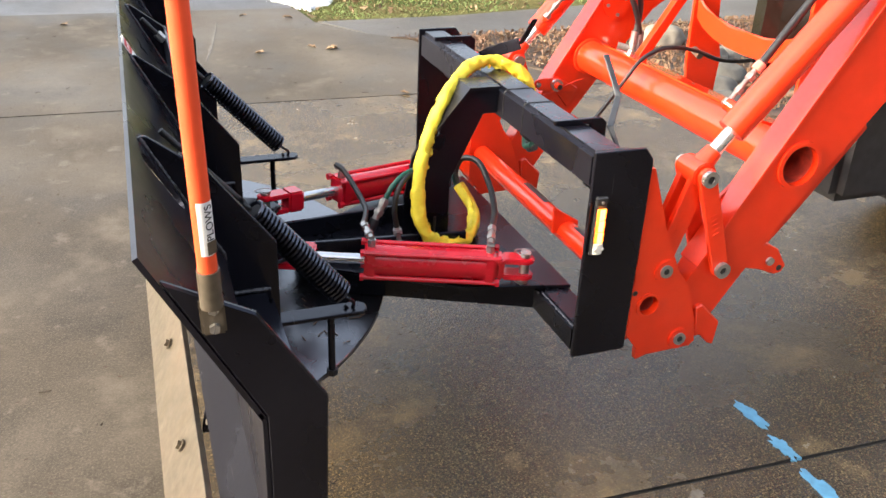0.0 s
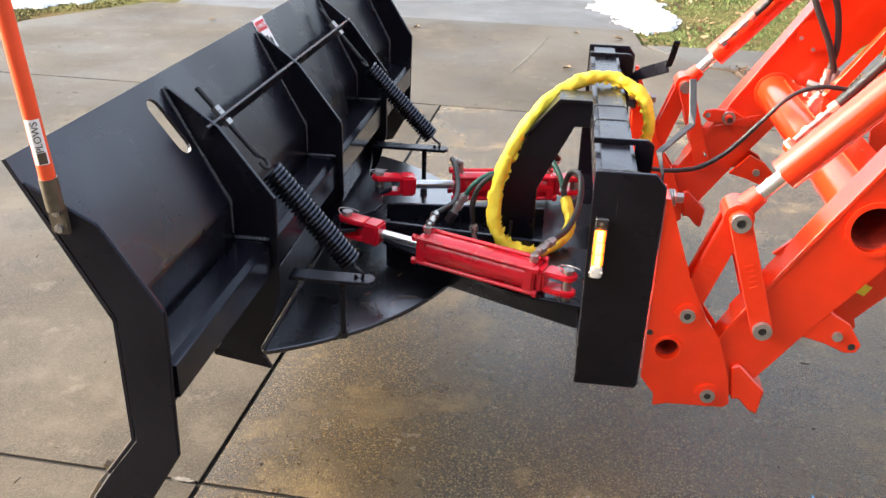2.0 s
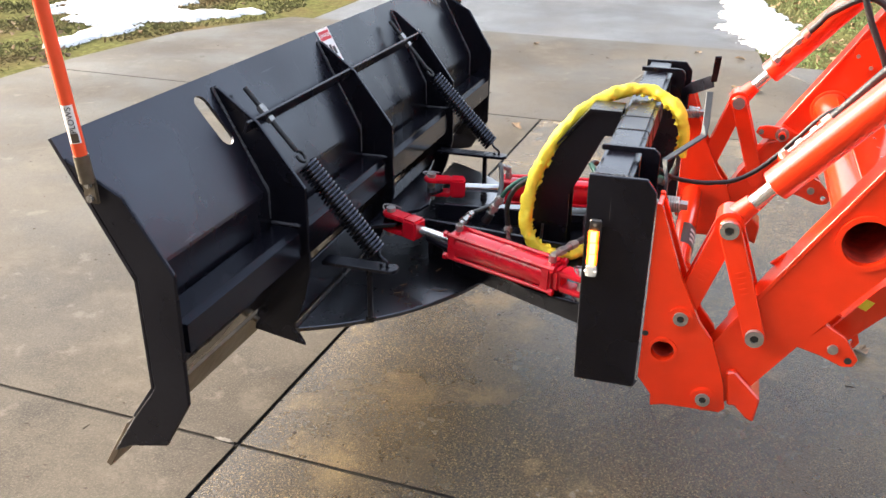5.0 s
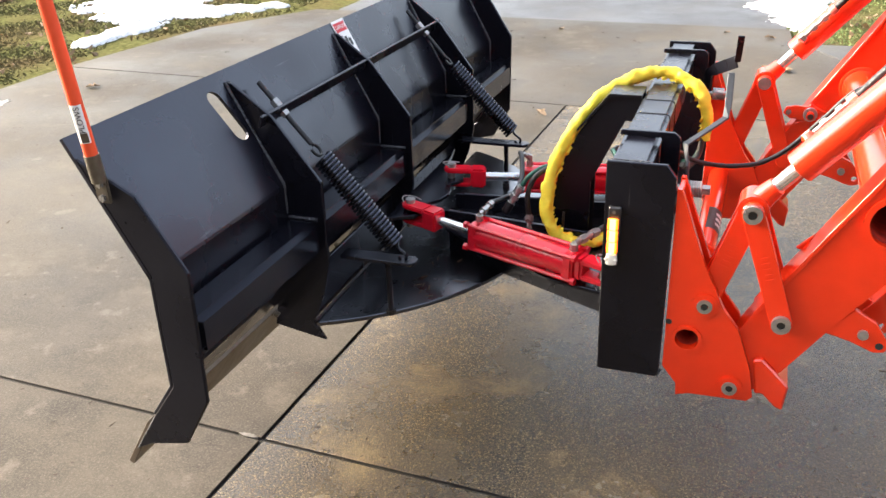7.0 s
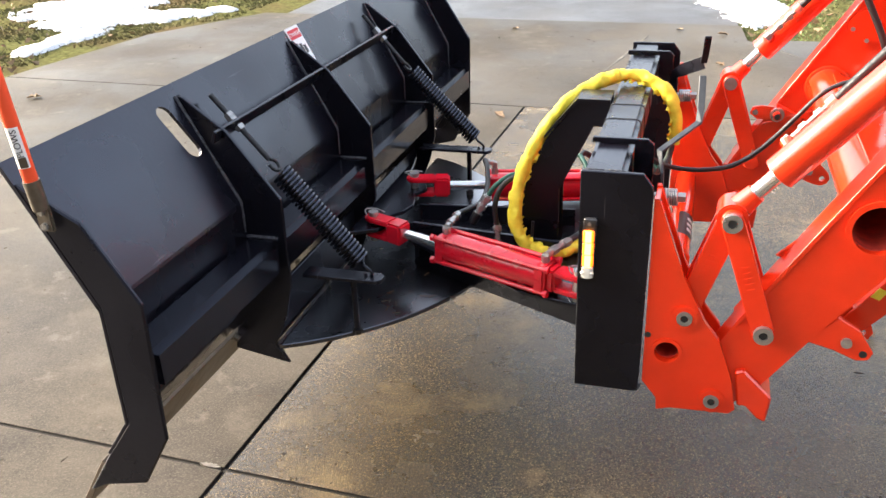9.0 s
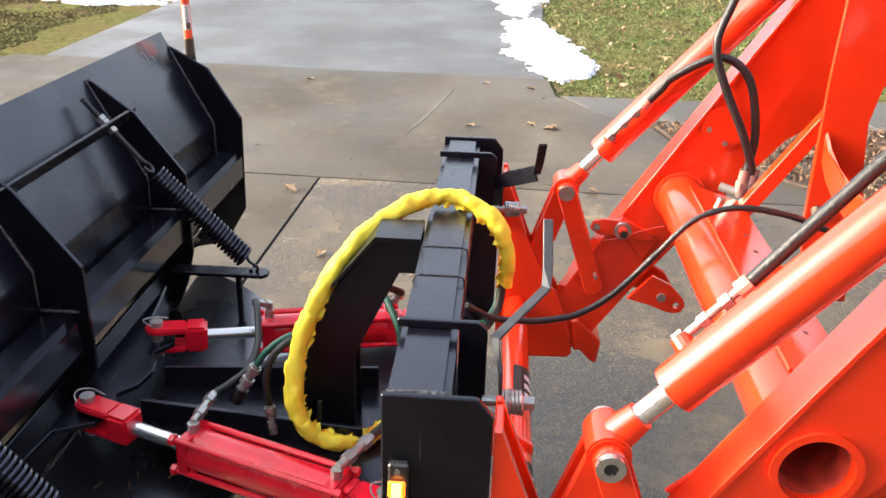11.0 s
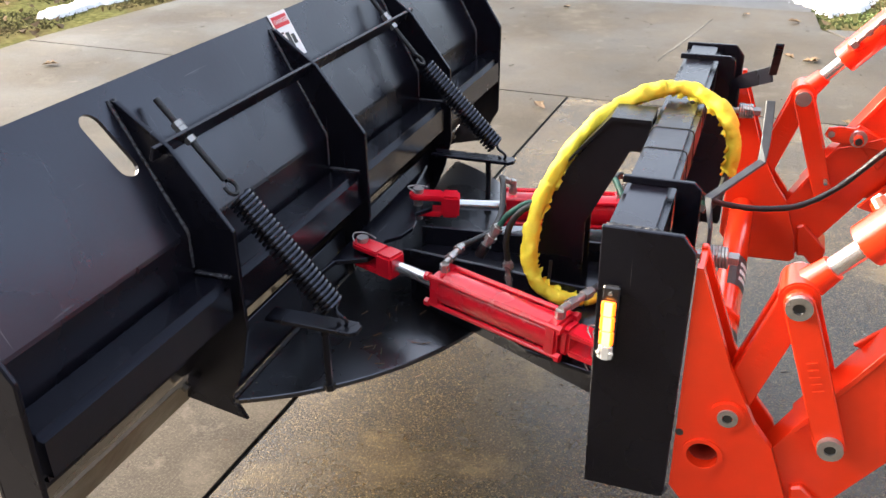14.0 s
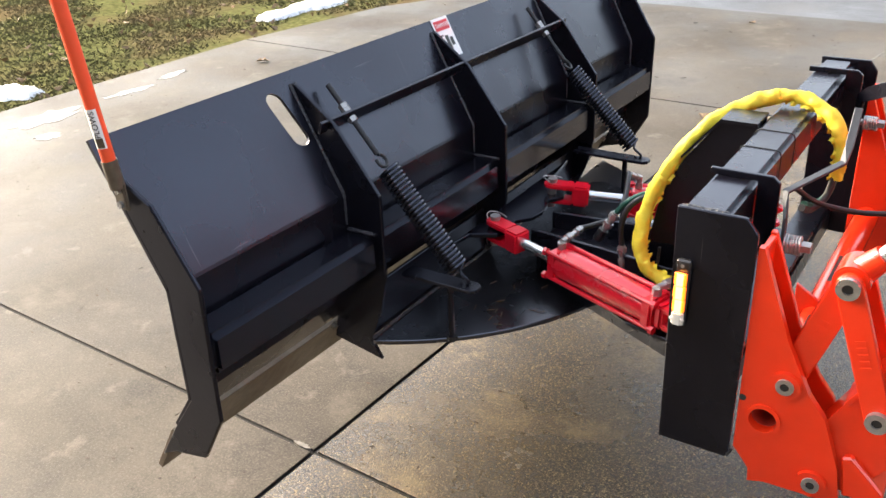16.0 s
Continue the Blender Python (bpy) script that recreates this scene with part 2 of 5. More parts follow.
    l.new(bp.outputs[0], b.inputs["Normal"])
    return m


SLAB_LIGHT = paving("damp_concrete", (0.084, 0.071, 0.054), (0.048, 0.039, 0.028), (0.180, 0.158, 0.126), 0.36, gloss=0.10, relief=0.15, grains=0.15)
# Wet worn concrete; its golden speckle also paints sun glints into the grain colour.
SLAB_DARK = paving("wet_worn_glint_concrete", (0.058, 0.041, 0.020), (0.032, 0.022, 0.011), (0.34, 0.24, 0.11), 0.12, 150.0, rough=0.34, gloss=0.55, pits=0.5, relief=0.5, grit=0.30, worn=0.05, grains=0.46, grain_size=290.0)
ASPHALT = paving("wet_asphalt", (0.070, 0.069, 0.070), (0.050, 0.049, 0.050), (0.15, 0.147, 0.145), 0.30, 140.0, worn=0.1)
PATHMAT = paving("damp_path_concrete", (0.085, 0.080, 0.072), (0.058, 0.054, 0.048), (0.16, 0.15, 0.135), 0.4, gloss=0.15)


LEAF_SPOTS = [
    (0.042, 4.55, 0.085), (0.337, 3.83, 0.055), (1.684, 2.496, 0.075), (0.858, 5.80, 0.075), (1.225, 5.89, 0.07), (1.242, 6.82, 0.08),
    (-0.345, 6.85, 0.07), (0.92, 6.95, 0.06), (1.345, 5.82, 0.085), (1.37, 5.86, 0.06), (1.512, 4.73, 0.06), (1.66, 4.51, 0.07), (-1.365, 6.55, 0.07),
    (-3.0, 4.46, 0.09), (-1.99, 6.71, 0.07),
]


# ---- building helpers ----
def finish(name, bm, mat, smooth=False):
    bmesh.ops.recalc_face_normals(bm, faces=bm.faces)
    me = bpy.data.meshes.new(name)
    bm.to_mesh(me)
    bm.free()
    me.materials.append(mat)
    if smooth:
        for p in me.polygons:
            p.use_smooth = True
        me.set_sharp_from_angle(angle=radians(42))
    return me


def thing(name, label, category, at, group="", kind=""):
    e = new(name)
    e.location = at
    e.empty_display_size = 0.05
    return tagged(e, label, category, group, kind)


def part(name, bm, mat, parent, label="", smooth=False):
    ob = new(name, finish(name, bm, mat, smooth))
    ob.parent = parent
    if parent.type == "EMPTY":
        ob.matrix_parent_inverse = Matrix.Translation(-Vector(parent.location))
    return tagged(ob, label)


def single(name, bm, mat, label, category, group="", kind="", smooth=False):
    return tagged(new(name, finish(name, bm, mat, smooth)), label, category, group, kind)


def bevelled(bm, offset, segments=2, angle=30):
    edges = [e for e in bm.edges if len(e.link_faces) == 2 and e.calc_face_angle(0) > radians(angle)]
    if offset and edges:
        bmesh.ops.bevel(bm, geom=edges, offset=offset, segments=segments, affect="EDGES", clamp_overlap=True)
    return bm


def add_poly(bm, base, shift):
    a = [bm.verts.new(p) for p in base]
    b = [bm.verts.new(Vector(p) + Vector(shift)) for p in base]
    n = len(a)
    bm.faces.new(a)
    bm.faces.new(b[::-1])
    for i in range(n):
        bm.faces.new((a[i], b[i], b[(i + 1) % n], a[(i + 1) % n]))
    return bm


def plate_y(profile, y0, y1, bevel=0.0015):
    """A plate cut to a profile in x and z, standing between y0 and y1."""
    bm = bmesh.new()
    add_poly(bm, [(x, y0, z) for x, z in profile], (0, y1 - y0, 0))
    bmesh.ops.recalc_face_normals(bm, faces=bm.faces)
    return bevelled(bm, bevel, 1)


def plate_holed(profile, holes, y0, y1):
    """A plate between y0 and y1 with round holes (x, z, radius) through it."""
    bm = bmesh.new()
    loops = [list(profile)] + [[(x + r * math.cos(a), z + r * math.sin(a)) for a in np.linspace(0, 2 * math.pi, 29)[:-1]] for x, z, r in holes]
    sides = []
    for y in (y0, y1):
        rings = [[bm.verts.new((x, y, z)) for x, z in lp] for lp in loops]
        edges = [bm.edges.new((v[i], v[(i + 1) % len(v)])) for v in rings for i in range(len(v))]
        bmesh.ops.triangle_fill(bm, use_beauty=True, use_dissolve=False, edges=edges)
        sides.append(rings)
    for a, b in zip(*sides):
        for i in range(len(a)):
            j = (i + 1) % len(a)
            bm.faces.new((a[i], a[j], b[j], b[i]))
    return bm


def plate_z(profile, z0, z1, bevel=0.0015):
    bm = bmesh.new()
    add_poly(bm, [(x, y, z0) for x, y in profile], (0, 0, z1 - z0))
    bmesh.ops.recalc_face_normals(bm, faces=bm.faces)
    return bevelled(bm, bevel, 1)


def box(x0, x1, y0, y1, z0, z1, bevel=0.002, segments=2):
    bm = bmesh.new()
    add_poly(bm, [(x0, y0, z0), (x1, y0, z0), (x1, y1, z0), (x0, y1, z0)], (0, 0, z1 - z0))
    bmesh.ops.recalc_face_normals(bm, faces=bm.faces)
    return bevelled(bm, bevel, segments)


def rod(p0, p1, r, seg=16, bm=None, r1=None, bevel=0.0):
    """A round bar from p0 to p1."""
    new_bm = bm is None
    bm = bm or bmesh.new()
    p0, p1 = Vector(p0), Vector(p1)
    d = p1 - p0
    m = Matrix.Translation((p0 + p1) / 2) @ d.to_track_quat("Z", "Y").to_matrix().to_4x4()
    bmesh.ops.create_cone(bm, cap_ends=True, segments=seg, radius1=r, radius2=r if r1 is None else r1, depth=d.length, matrix=m)
    if bevel and new_bm:
        bevelled(bm, bevel, 2, 60)
    return bm


def pipe(p0, p1, r, r_in, seg=24, bm=None):
    """A hollow tube."""
    bm = bm or bmesh.new()
    p0, p1 = Vector(p0), Vector(p1)
    d = (p1 - p0).normalized()
    q = d.to_track_quat("Z", "Y").to_matrix()
    rings = []
    for p, rad in ((p0, r), (p1, r), (p1, r_in), (p0, r_in)):
        rings.append([bm.verts.new(p + q @ Vector((rad * math.cos(6.28318 * i / seg), rad * math.sin(6.28318 * i / seg), 0))) for i in range(seg)])
    for k in range(4):
        a, b = rings[k], rings[(k + 1) % 4]
        for i in range(seg):
            bm.faces.new((a[i], a[(i + 1) % seg], b[(i + 1) % seg], b[i]))
    return bm


def spline(points, per=8):
    """Catmull-Rom through the points."""
    p = [Vector(v) for v in points]
    p = [2 * p[0] - p[1]] + p + [2 * p[-1] - p[-2]]
    out = []
    for i in range(1, len(p) - 2):
        for k in range(per):
            t = k / per
            out.append(0.5 * (2 * p[i] + (p[i + 1] - p[i - 1]) * t + (2 * p[i - 1] - 5 * p[i] + 4 * p[i + 1] - p[i + 2]) * t * t
                              + (3 * p[i] - p[i - 1] - 3 * p[i + 1] + p[i + 2]) * t ** 3))
    return out + [p[-2]]


def sweep(path, radius, seg=12, bm=None, wobble=None):
    """A round hose along a path of points; wobble(i, a) scales the radius."""
    bm = bm or bmesh.new()
    up, rings = Vector((0.13, 0.21, 0.97)), []
    for i, p in enumerate(path):
        d = (path[min(i + 1, len(path) - 1)] - path[max(i - 1, 0)]).normalized()
        side = d.cross(up)
        if side.length < 1e-3:
            side = d.cross(Vector((1, 0, 0)))
        side.normalize()
        up = side.cross(d).normalized()
        ring = []
        for k in range(seg):
            a = 2 * math.pi * k / seg
            r = radius * (wobble(i, a) if wobble else 1.0)
            ring.append(bm.verts.new(p + side * (r * math.cos(a)) + up * (r * math.sin(a))))
        rings.append(ring)
    for a, b in zip(rings, rings[1:]):
        for k in range(seg):
            bm.faces.new((a[k], a[(k + 1) % seg], b[(k + 1) % seg], b[k]))
    bm.faces.new(rings[0][::-1])
    bm.faces.new(rings[-1])
    return bm


def strap_along(pts, wide, thick):
    """A flat bar bent along a run of points, its width across the run in the level."""
    bm = bmesh.new()
    rings = []
    for i, p in enumerate(pts):
        d = (pts[min(i + 1, len(pts) - 1)] - pts[max(i - 1, 0)]).normalized()
        s = d.cross(Vector((1, 0, 0.25))).normalized() if abs(d.z) > 0.9 else d.cross(Vector((0, 0, 1))).normalized()
        if rings and s.dot(last) < 0:
            s = -s
        last = s
        n = s.cross(d).normalized()
        rings.append([bm.verts.new(p + s * a * wide / 2 + n * b * thick / 2) for a, b in ((-1, -1), (1, -1), (1, 1), (-1, 1))])
    for a, b in zip(rings, rings[1:]):
        for k in range(4):
            bm.faces.new((a[k], a[(k + 1) % 4], b[(k + 1) % 4], b[k]))
    bm.faces.new(rings[0][::-1])
    bm.faces.new(rings[-1])
    bmesh.ops.recalc_face_normals(bm, faces=bm.faces)
    return bevelled(bm, 0.0012, 1, 40)


def upright_strap(pts, wide, thick):
    """A flat bar standing on its edge, bent along a run of points."""
    bm = bmesh.new()
    rings = []
    for i, p in enumerate(pts):
        d = (pts[min(i + 1, len(pts) - 1)] - pts[max(i - 1, 0)]).normalized()
        n = Vector((d.y, -d.x, 0)) if abs(d.z) < 0.9 else Vector((-0.82, -0.57, 0))
        n.normalize()
        if rings and n.dot(last) < 0:
            n = -n
        last = n
        s = d.cross(n).normalized()
        rings.append([bm.verts.new(p + s * a * wide / 2 + n * b * thick / 2) for a, b in ((-1, -1), (1, -1), (1, 1), (-1, 1))])
    for a, b in zip(rings, rings[1:]):
        for k in range(4):
            bm.faces.new((a[k], a[(k + 1) % 4], b[(k + 1) % 4], b[k]))
    bm.faces.new(rings[0][::-1])
    bm.faces.new(rings[-1])
    bmesh.ops.recalc_face_normals(bm, faces=bm.faces)
    return bevelled(bm, 0.0012, 1, 40)


def lettering(name, body, size, matrix, mat, parent):
    """Raised letters in the built-in font, laid in the x and y of matrix and centred."""
    cu = bpy.data.curves.new(name, "FONT")
    cu.body, cu.size, cu.extrude = body, size, 0.0002
    cu.align_x, cu.align_y = "CENTER", "CENTER"
    holder = bpy.data.objects.new(name, cu)
    me = bpy.data.meshes.new_from_object(holder)
    bpy.data.objects.remove(holder)
    me.transform(matrix)
    me.materials.clear()
    me.materials.append(mat)
    ob = new(name, me)
    ob.parent = parent
    return tagged(ob)


def weld(path, r=0.005):
    """A weld bead, lumpy along its run."""
    pts, path = [], [Vector(p) for p in path]
    for a, b in zip(path, path[1:]):
        n = max(int((b - a).length / 0.006), 1)
        pts += [a.lerp(b, i / n) for i in range(n)]
    pts.append(path[-1])
    return sweep(pts, r, 6, None, lambda i, a: 0.7 + 0.55 * ((i * 7 + i // 5) % 5) / 5)


def bolt_bm(centre, axis, r=0.016, h=0.012, washer=0.0):
    """A hexagonal head with an optional washer, standing out along axis."""
    c, a = Vector(centre), Vector(axis).normalized()
    bm = bmesh.new()
    if washer:
        rod(c, c + a * 0.004, washer, 20, bm)
        c = c + a * 0.004
    rod(c, c + a * h, r, 6, bm)
    return bm


# ---- ground ----
# The paving's joints are turned a little against the machine.
SLANT = 0.0375


def pave(px, py):
    """From the paving's own grid to the world."""
    return px + SLANT * py, py - SLANT * px


def slab(name, corners, mat, parent, top=0.0):
    bm = plate_z([pave(*c) for c in corners], top - 0.12, top, 0.0012)
    ob = part(name, bm, mat, parent)
    ob.data.materials.append(JOINT)
    for p in ob.data.polygons:
        p.material_index = 1 if abs(p.normal.z) < 0.5 else 0
    return ob


ground = single("ground", plate_z([(-400, -400), (400, -400), (400, 400), (-400, 400)], -0.4, -0.022, 0), SOIL,
                "damp soil under thin winter grass", "ground", kind="structure")
pavement = thing("pavement", "damp stained concrete driveway slabs with dark joints", "driveway", (0, 0, -0.12), kind="structure")
G = 0.0062
part("joint_filler", plate_z([pave(*c) for c in ((-3.5, -5.9), (3.3, -5.9), (3.3, 4.9), (1.3, 5.8), (1.0, 7.1), (-2.9, 7.1), (-3.4, 6.0))], -0.05, -0.0075, 0), JOINT, pavement)
JX, JY0, JY1 = -0.036, 1.441, 4.771
for y0, y1 in ((-6.0, -1.9), (-1.9, JY0), (JY0, JY1)):
    slab("concrete_slab", [(-3.74, y0 + G), (JX - G, y0 + G), (JX - G, y1 - G), (-3.78, y1 - G)], SLAB_LIGHT, pavement)
slab("concrete_slab", [(-3.78, JY1 + G), (3.4, JY1 + G), (3.28, 4.95), (2.68, 4.84), (2.36, 5.06), (2.17, 5.37), (1.88, 5.57), (1.74, 6.04), (1.47, 6.28), (1.16, 6.7), (1.1, 7.22), (-3.05, 7.22), (-3.60, 6.2)], SLAB_LIGHT, pavement)
for y0, y1 in ((-6.0, -1.9), (-1.9, JY0), (JY0, JY1)):
    slab("concrete_slab", [(JX + G, y0 + G), (3.4 - G, y0 + G), (3.4 - G, y1 - G), (JX + G, y1 - G)], SLAB_DARK, pavement)
    slab("concrete_slab", [(3.4 + G, y0 + G), (7.0, y0 + G), (7.0, y1 - G), (3.4 + G, y1 - G)], SLAB_DARK, pavement)
garden_path = single("garden_path", plate_z([pave(*c) for c in ((1.50, 6.28), (1.76, 6.08), (2.1, 6.13), (5.2, 6.4), (9.0, 6.6), (9.0, 7.5), (5.0, 7.35), (2.3, 6.82), (1.19, 6.76))],
                                            -0.12, -0.008, 0.006), PATHMAT, "grey damp concrete garden path beside the lawn", "path", kind="structure")
BED = ((1.60, 6.12), (1.77, 6.05), (1.90, 5.58), (2.18, 5.39), (2.36, 5.08), (2.68, 4.86), (2.95, 4.84), (2.98, 4.1), (3.4, 3.9), (9, 3.9), (9, 6.55), (5.2, 6.36), (2.1, 6.09))
bed_soil = single("planting_bed", plate_z([pave(*c) for c in BED],
                                          -0.12, 0.010, 0.004), MULCH, "dark mulched planting bed strewn with dead leaves", "planting bed", kind="structure")
road = single("road", plate_z([pave(*c) for c in ((-2.85, 7.24), (1.08, 7.24), (1.0, 14), (0.9, 40), (-3.4, 40), (-3.1, 14))], -0.12, -0.006, 0.004), ASPHALT,
              "wet grey asphalt driveway running away between lawns", "driveway", kind="structure")

# Unseen wall added behind the camera to darken reflections in faces turned to it.
unseen_wall = thing("unseen_wall_south", "plain dark brown clapboard wall, added unseen to darken reflections", "wall", (0.5, -6.3, 0.0), kind="structure")
part("wall_core", box(-9.0, 10.0, -6.5, -6.2, -0.1, 5.6, 0.01), SIDING, unseen_wall)
for k in range(36):
    z = 0.12 + 0.15 * k
    part("clapboard", plate_y([(-9.0, z), (10.0, z), (10.0, z + 0.152), (-9.0, z + 0.152)], -6.199, -6.185 + 0.004 * (k % 2), 0.002), SIDING, unseen_wall)

# Unseen dark ring added against low sky reflections; lower where the driveway runs out and towards the sun.
rw = random.Random(31)
woods = bmesh.new()
inner, outer = [], []
for k in range(180):
    a = 2 * math.pi * k / 180
    opening = max(0.0, math.cos(a - 2.3)) ** 0.6
    h = (9.5 - 6.8 * opening) * rw.uniform(0.72, 1.08)
    for rad, ring in ((33.0, inner), (34.2, outer)):
        c, t = rad * math.cos(a), rad * math.sin(a)
        ring.append((woods.verts.new((c, t, -0.3)), woods.verts.new((c, t, h))))
for k in range(180):
    (a0_, a1_), (b0_, b1_) = inner[k], inner[(k + 1) % 180]
    (c0_, c1_), (d0_, d1_) = outer[k], outer[(k + 1) % 180]
    for face in ((a0_, b0_, b1_, a1_), (c0_, c1_, d1_, d0_), (a1_, b1_, d1_, c1_)):
        woods.faces.new(face)
single("backdrop", woods, DARK_RING, "dark ring in place of woods, added unseen to darken low reflections", "woods", kind="structure")

# ---- plow blade ----
BY0, BY1 = 1.029, 3.212
MID = 2.118


def bl(y):
    """How far back the blade stands at y: it is turned a little."""
    return 0.02 * (y - MID)


def skewed(bm):
    for v in bm.verts:
        v.co.x += bl(v.co.y)
    return bm


FACE = [(-0.024, 0.985), (0.119, 0.712), (0.120, 0.460), (-0.030, 0.222)]
plow = thing("snow_plow", "black steel snow plow blade with ribs, raised off the ground", "plow blade", (0.1, MID, 0.0))


def sheet(profile, thick, y0, y1, slot=None):
    """Bent plate, thick to its back."""
    back = []
    n = len(profile)
    for i, (x, z) in enumerate(profile):
        a, b = Vector(profile[max(i - 1, 0)]), Vector(profile[min(i + 1, n - 1)])
        d = (b - a).normalized()
        back.append((x - d.y * thick, z + d.x * thick))
    return plate_y(profile + back[::-1], y0, y1, 0.001)


upper = FACE[:2]
# The upper sheet has a long round-ended hand slot through it.
d_up = (Vector(FACE[1]) - Vector(FACE[0])).normalized()
n_up = Vector((-d_up.y, d_up.x))


def on_upper(s, y, off=0.0):
    """A point of the upper sheet, s metres down from its top edge, off metres behind its back."""
    p = Vector(FACE[0]) + d_up * s + n_up * (0.008 + off)
    return Vector((p.x, y, p.y))


LEN_UP = (Vector(FACE[1]) - Vector(FACE[0])).length


def slotted_sheet():
    bm = bmesh.new()
    s0, s1, r = 0.035, 0.170, 0.023
    ring_pts = [(r * math.cos(a), s0 + r + r * math.sin(a)) for a in np.linspace(math.pi, 2 * math.pi, 9)] + \
               [(r * math.cos(a), s1 - r + r * math.sin(a)) for a in np.linspace(0, math.pi, 9)]
    outline = [(1.480 + 0.235 * (s - s0) + y, s) for y, s in ring_pts]
    frame_pts = [(1.44, 0.0), (1.545, 0.0), (1.545, LEN_UP), (1.44, LEN_UP)]
    for off in (0.0, -0.008):
        rect = [bm.verts.new(on_upper(s, y, off)) for y, s in frame_pts]
        ring = [bm.verts.new(on_upper(s, y, off)) for y, s in outline]
        edges = [bm.edges.new((v[i], v[(i + 1) % len(v)])) for v in (rect, ring) for i in range(len(v))]
        bmesh.ops.triangle_fill(bm, use_beauty=True, use_dissolve=True, edges=edges)
    bm.verts.ensure_lookup_table()
    n = len(frame_pts) + len(outline)
    for a, b in [(i, (i + 1) % 4) for i in range(4)] + [(4 + i, 4 + (i + 1) % len(outline)) for i in range(len(outline))]:
        bm.faces.new([bm.verts[k] for k in (a, b, n + b, n + a)])
    for y0, y1 in ((BY0, 1.44), (1.545, BY1)):
        add_poly(bm, [on_upper(s, y0, o) for s, o in ((0, 0), (LEN_UP, 0), (LEN_UP, -0.008), (0, -0.008))], (0, y1 - y0, 0))
    return bm


moldboard = part("moldboard", skewed(slotted_sheet()), SHEETBLACK, plow)
part("lower_moldboard", skewed(sheet([(FACE[1][0] - 0.006, FACE[1][1] + 0.010), (FACE[1][0] + 0.001, FACE[1][1] - 0.004), FACE[2], (0.062, 0.378)], 0.008, BY0, BY1)), BLACK, plow)
edge_dir = (Vector(FACE[3]) - Vector(FACE[2])).normalized()
cut = part("cutting_edge", skewed(sheet([(0.040, 0.352), (FACE[3][0] - 0.006, FACE[3][1] + 0.004)], 0.014, BY0 + 0.004, BY1 - 0.004)), STEEL, plow, "bare steel cutting edge bolted on")
for y in np.linspace(BY0 + 0.10, BY1 - 0.10, 6):
    c = Vector(FACE[2]) + edge_dir * 0.115
    f = Vector((0.018, 0.300))
    part("edge_bolt", skewed(bolt_bm((f.x - 0.010, y, f.y + 0.006), (-0.85, 0, 0.53), 0.0095, 0.008, 0.013)), STEEL, cut, smooth=False)
    part("edge_bolt", skewed(bolt_bm((c.x + 0.008, y, c.y - 0.003), (0.85, 0, -0.53), 0.0085, 0.011, 0.012)), STEEL, cut, smooth=False)

END = [(0.004, 0.952), (0.122, 0.887), (0.216, 0.734), (0.209, 0.435), (0.139, 0.315), (0.040, 0.292), (-0.004, 0.268), (0.064, 0.373), (0.128, 0.460), (0.127, 0.716)]
part("end_plate", skewed(plate_y(END, BY0 - 0.001, BY0 + 0.010, 0.003)), BLACK, plow)
part("end_plate", skewed(plate_y(END, BY1 - 0.010, BY1 + 0.001, 0.003)), BLACK, plow)
for y in (BY0 + 0.013, BY1 - 0.013):
    part("weld_bead", skewed(weld([on_upper(0.06, y, 0.001), on_upper(LEN_UP, y, 0.001), (0.126, y, 0.60)])), WELD, plow)

RIB = [(-0.006, 0.962), (0.010, 0.962), (0.112, 0.884), (0.228, 0.728), (0.228, 0.510), (0.206, 0.420), (0.176, 0.350), (0.168, 0.337), (0.170, 0.324), (0.178, 0.318), (0.198, 0.282), (0.052, 0.308), (0.066, 0.380), (0.128, 0.460), (0.127, 0.716)]
RIBS = (1.556, 2.118, 2.690)
for y in RIBS:
    part("rib", skewed(plate_y(RIB, y - 0.005, y + 0.005)), BLACK, plow)
    for side in (-0.008, 0.008):
        part("weld_bead", skewed(weld([on_upper(0.03, y + side, 0.001), on_upper(LEN_UP, y + side, 0.001), (0.126, y + side, 0.64)], 0.0045)), WELD, plow)
# Square tube along the back, in lengths between the ribs.
for y0, y1 in ((BY0 + 0.0105, RIBS[0] - 0.006), (RIBS[0] + 0.006, RIBS[1] - 0.006), (RIBS[1] + 0.006, RIBS[2] - 0.006), (RIBS[2] + 0.006, BY1 - 0.011)):
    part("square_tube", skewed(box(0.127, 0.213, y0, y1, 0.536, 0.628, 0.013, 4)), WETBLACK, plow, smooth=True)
    if y1 < BY1 - 0.1:
        part("weld_bead", skewed(weld([(0.13, y1 - 0.002, 0.630), (0.210, y1 - 0.002, 0.630)], 0.005)), WELD, plow)
part("stiffener_bar", skewed(plate_y([(0.086, 0.866), (0.096, 0.893), (0.103, 0.890), (0.093, 0.863)], RIBS[0] - 0.03, RIBS[2] + 0.03, 0.001)), BLACK, plow, "flat bar tying the ribs together")

# Warning sticker on the middle rib's foot, and chalk at the far corner.
decal = part("warning_sticker", skewed(plate_y([(on_upper(s, 0, 0.001).x, on_upper(s, 0, 0.001).z) for s in (0.0, 0.115)] +
                                               [(on_upper(s, 0, 0.0022).x, on_upper(s, 0, 0.0022).z) for s in (0.115, 0.0)], 2.128, 2.205, 0)), WHITE, plow, "white and red warning sticker")


def patch_on_upper(s0, s1, y0, y1, off):
    bm = bmesh.new()
    add_poly(bm, [on_upper(s0, y0, off), on_upper(s1, y0, off), on_upper(s1, y1, off), on_upper(s0, y1, off)], (0.0006, 0, 0.0003))
    return skewed(bm)


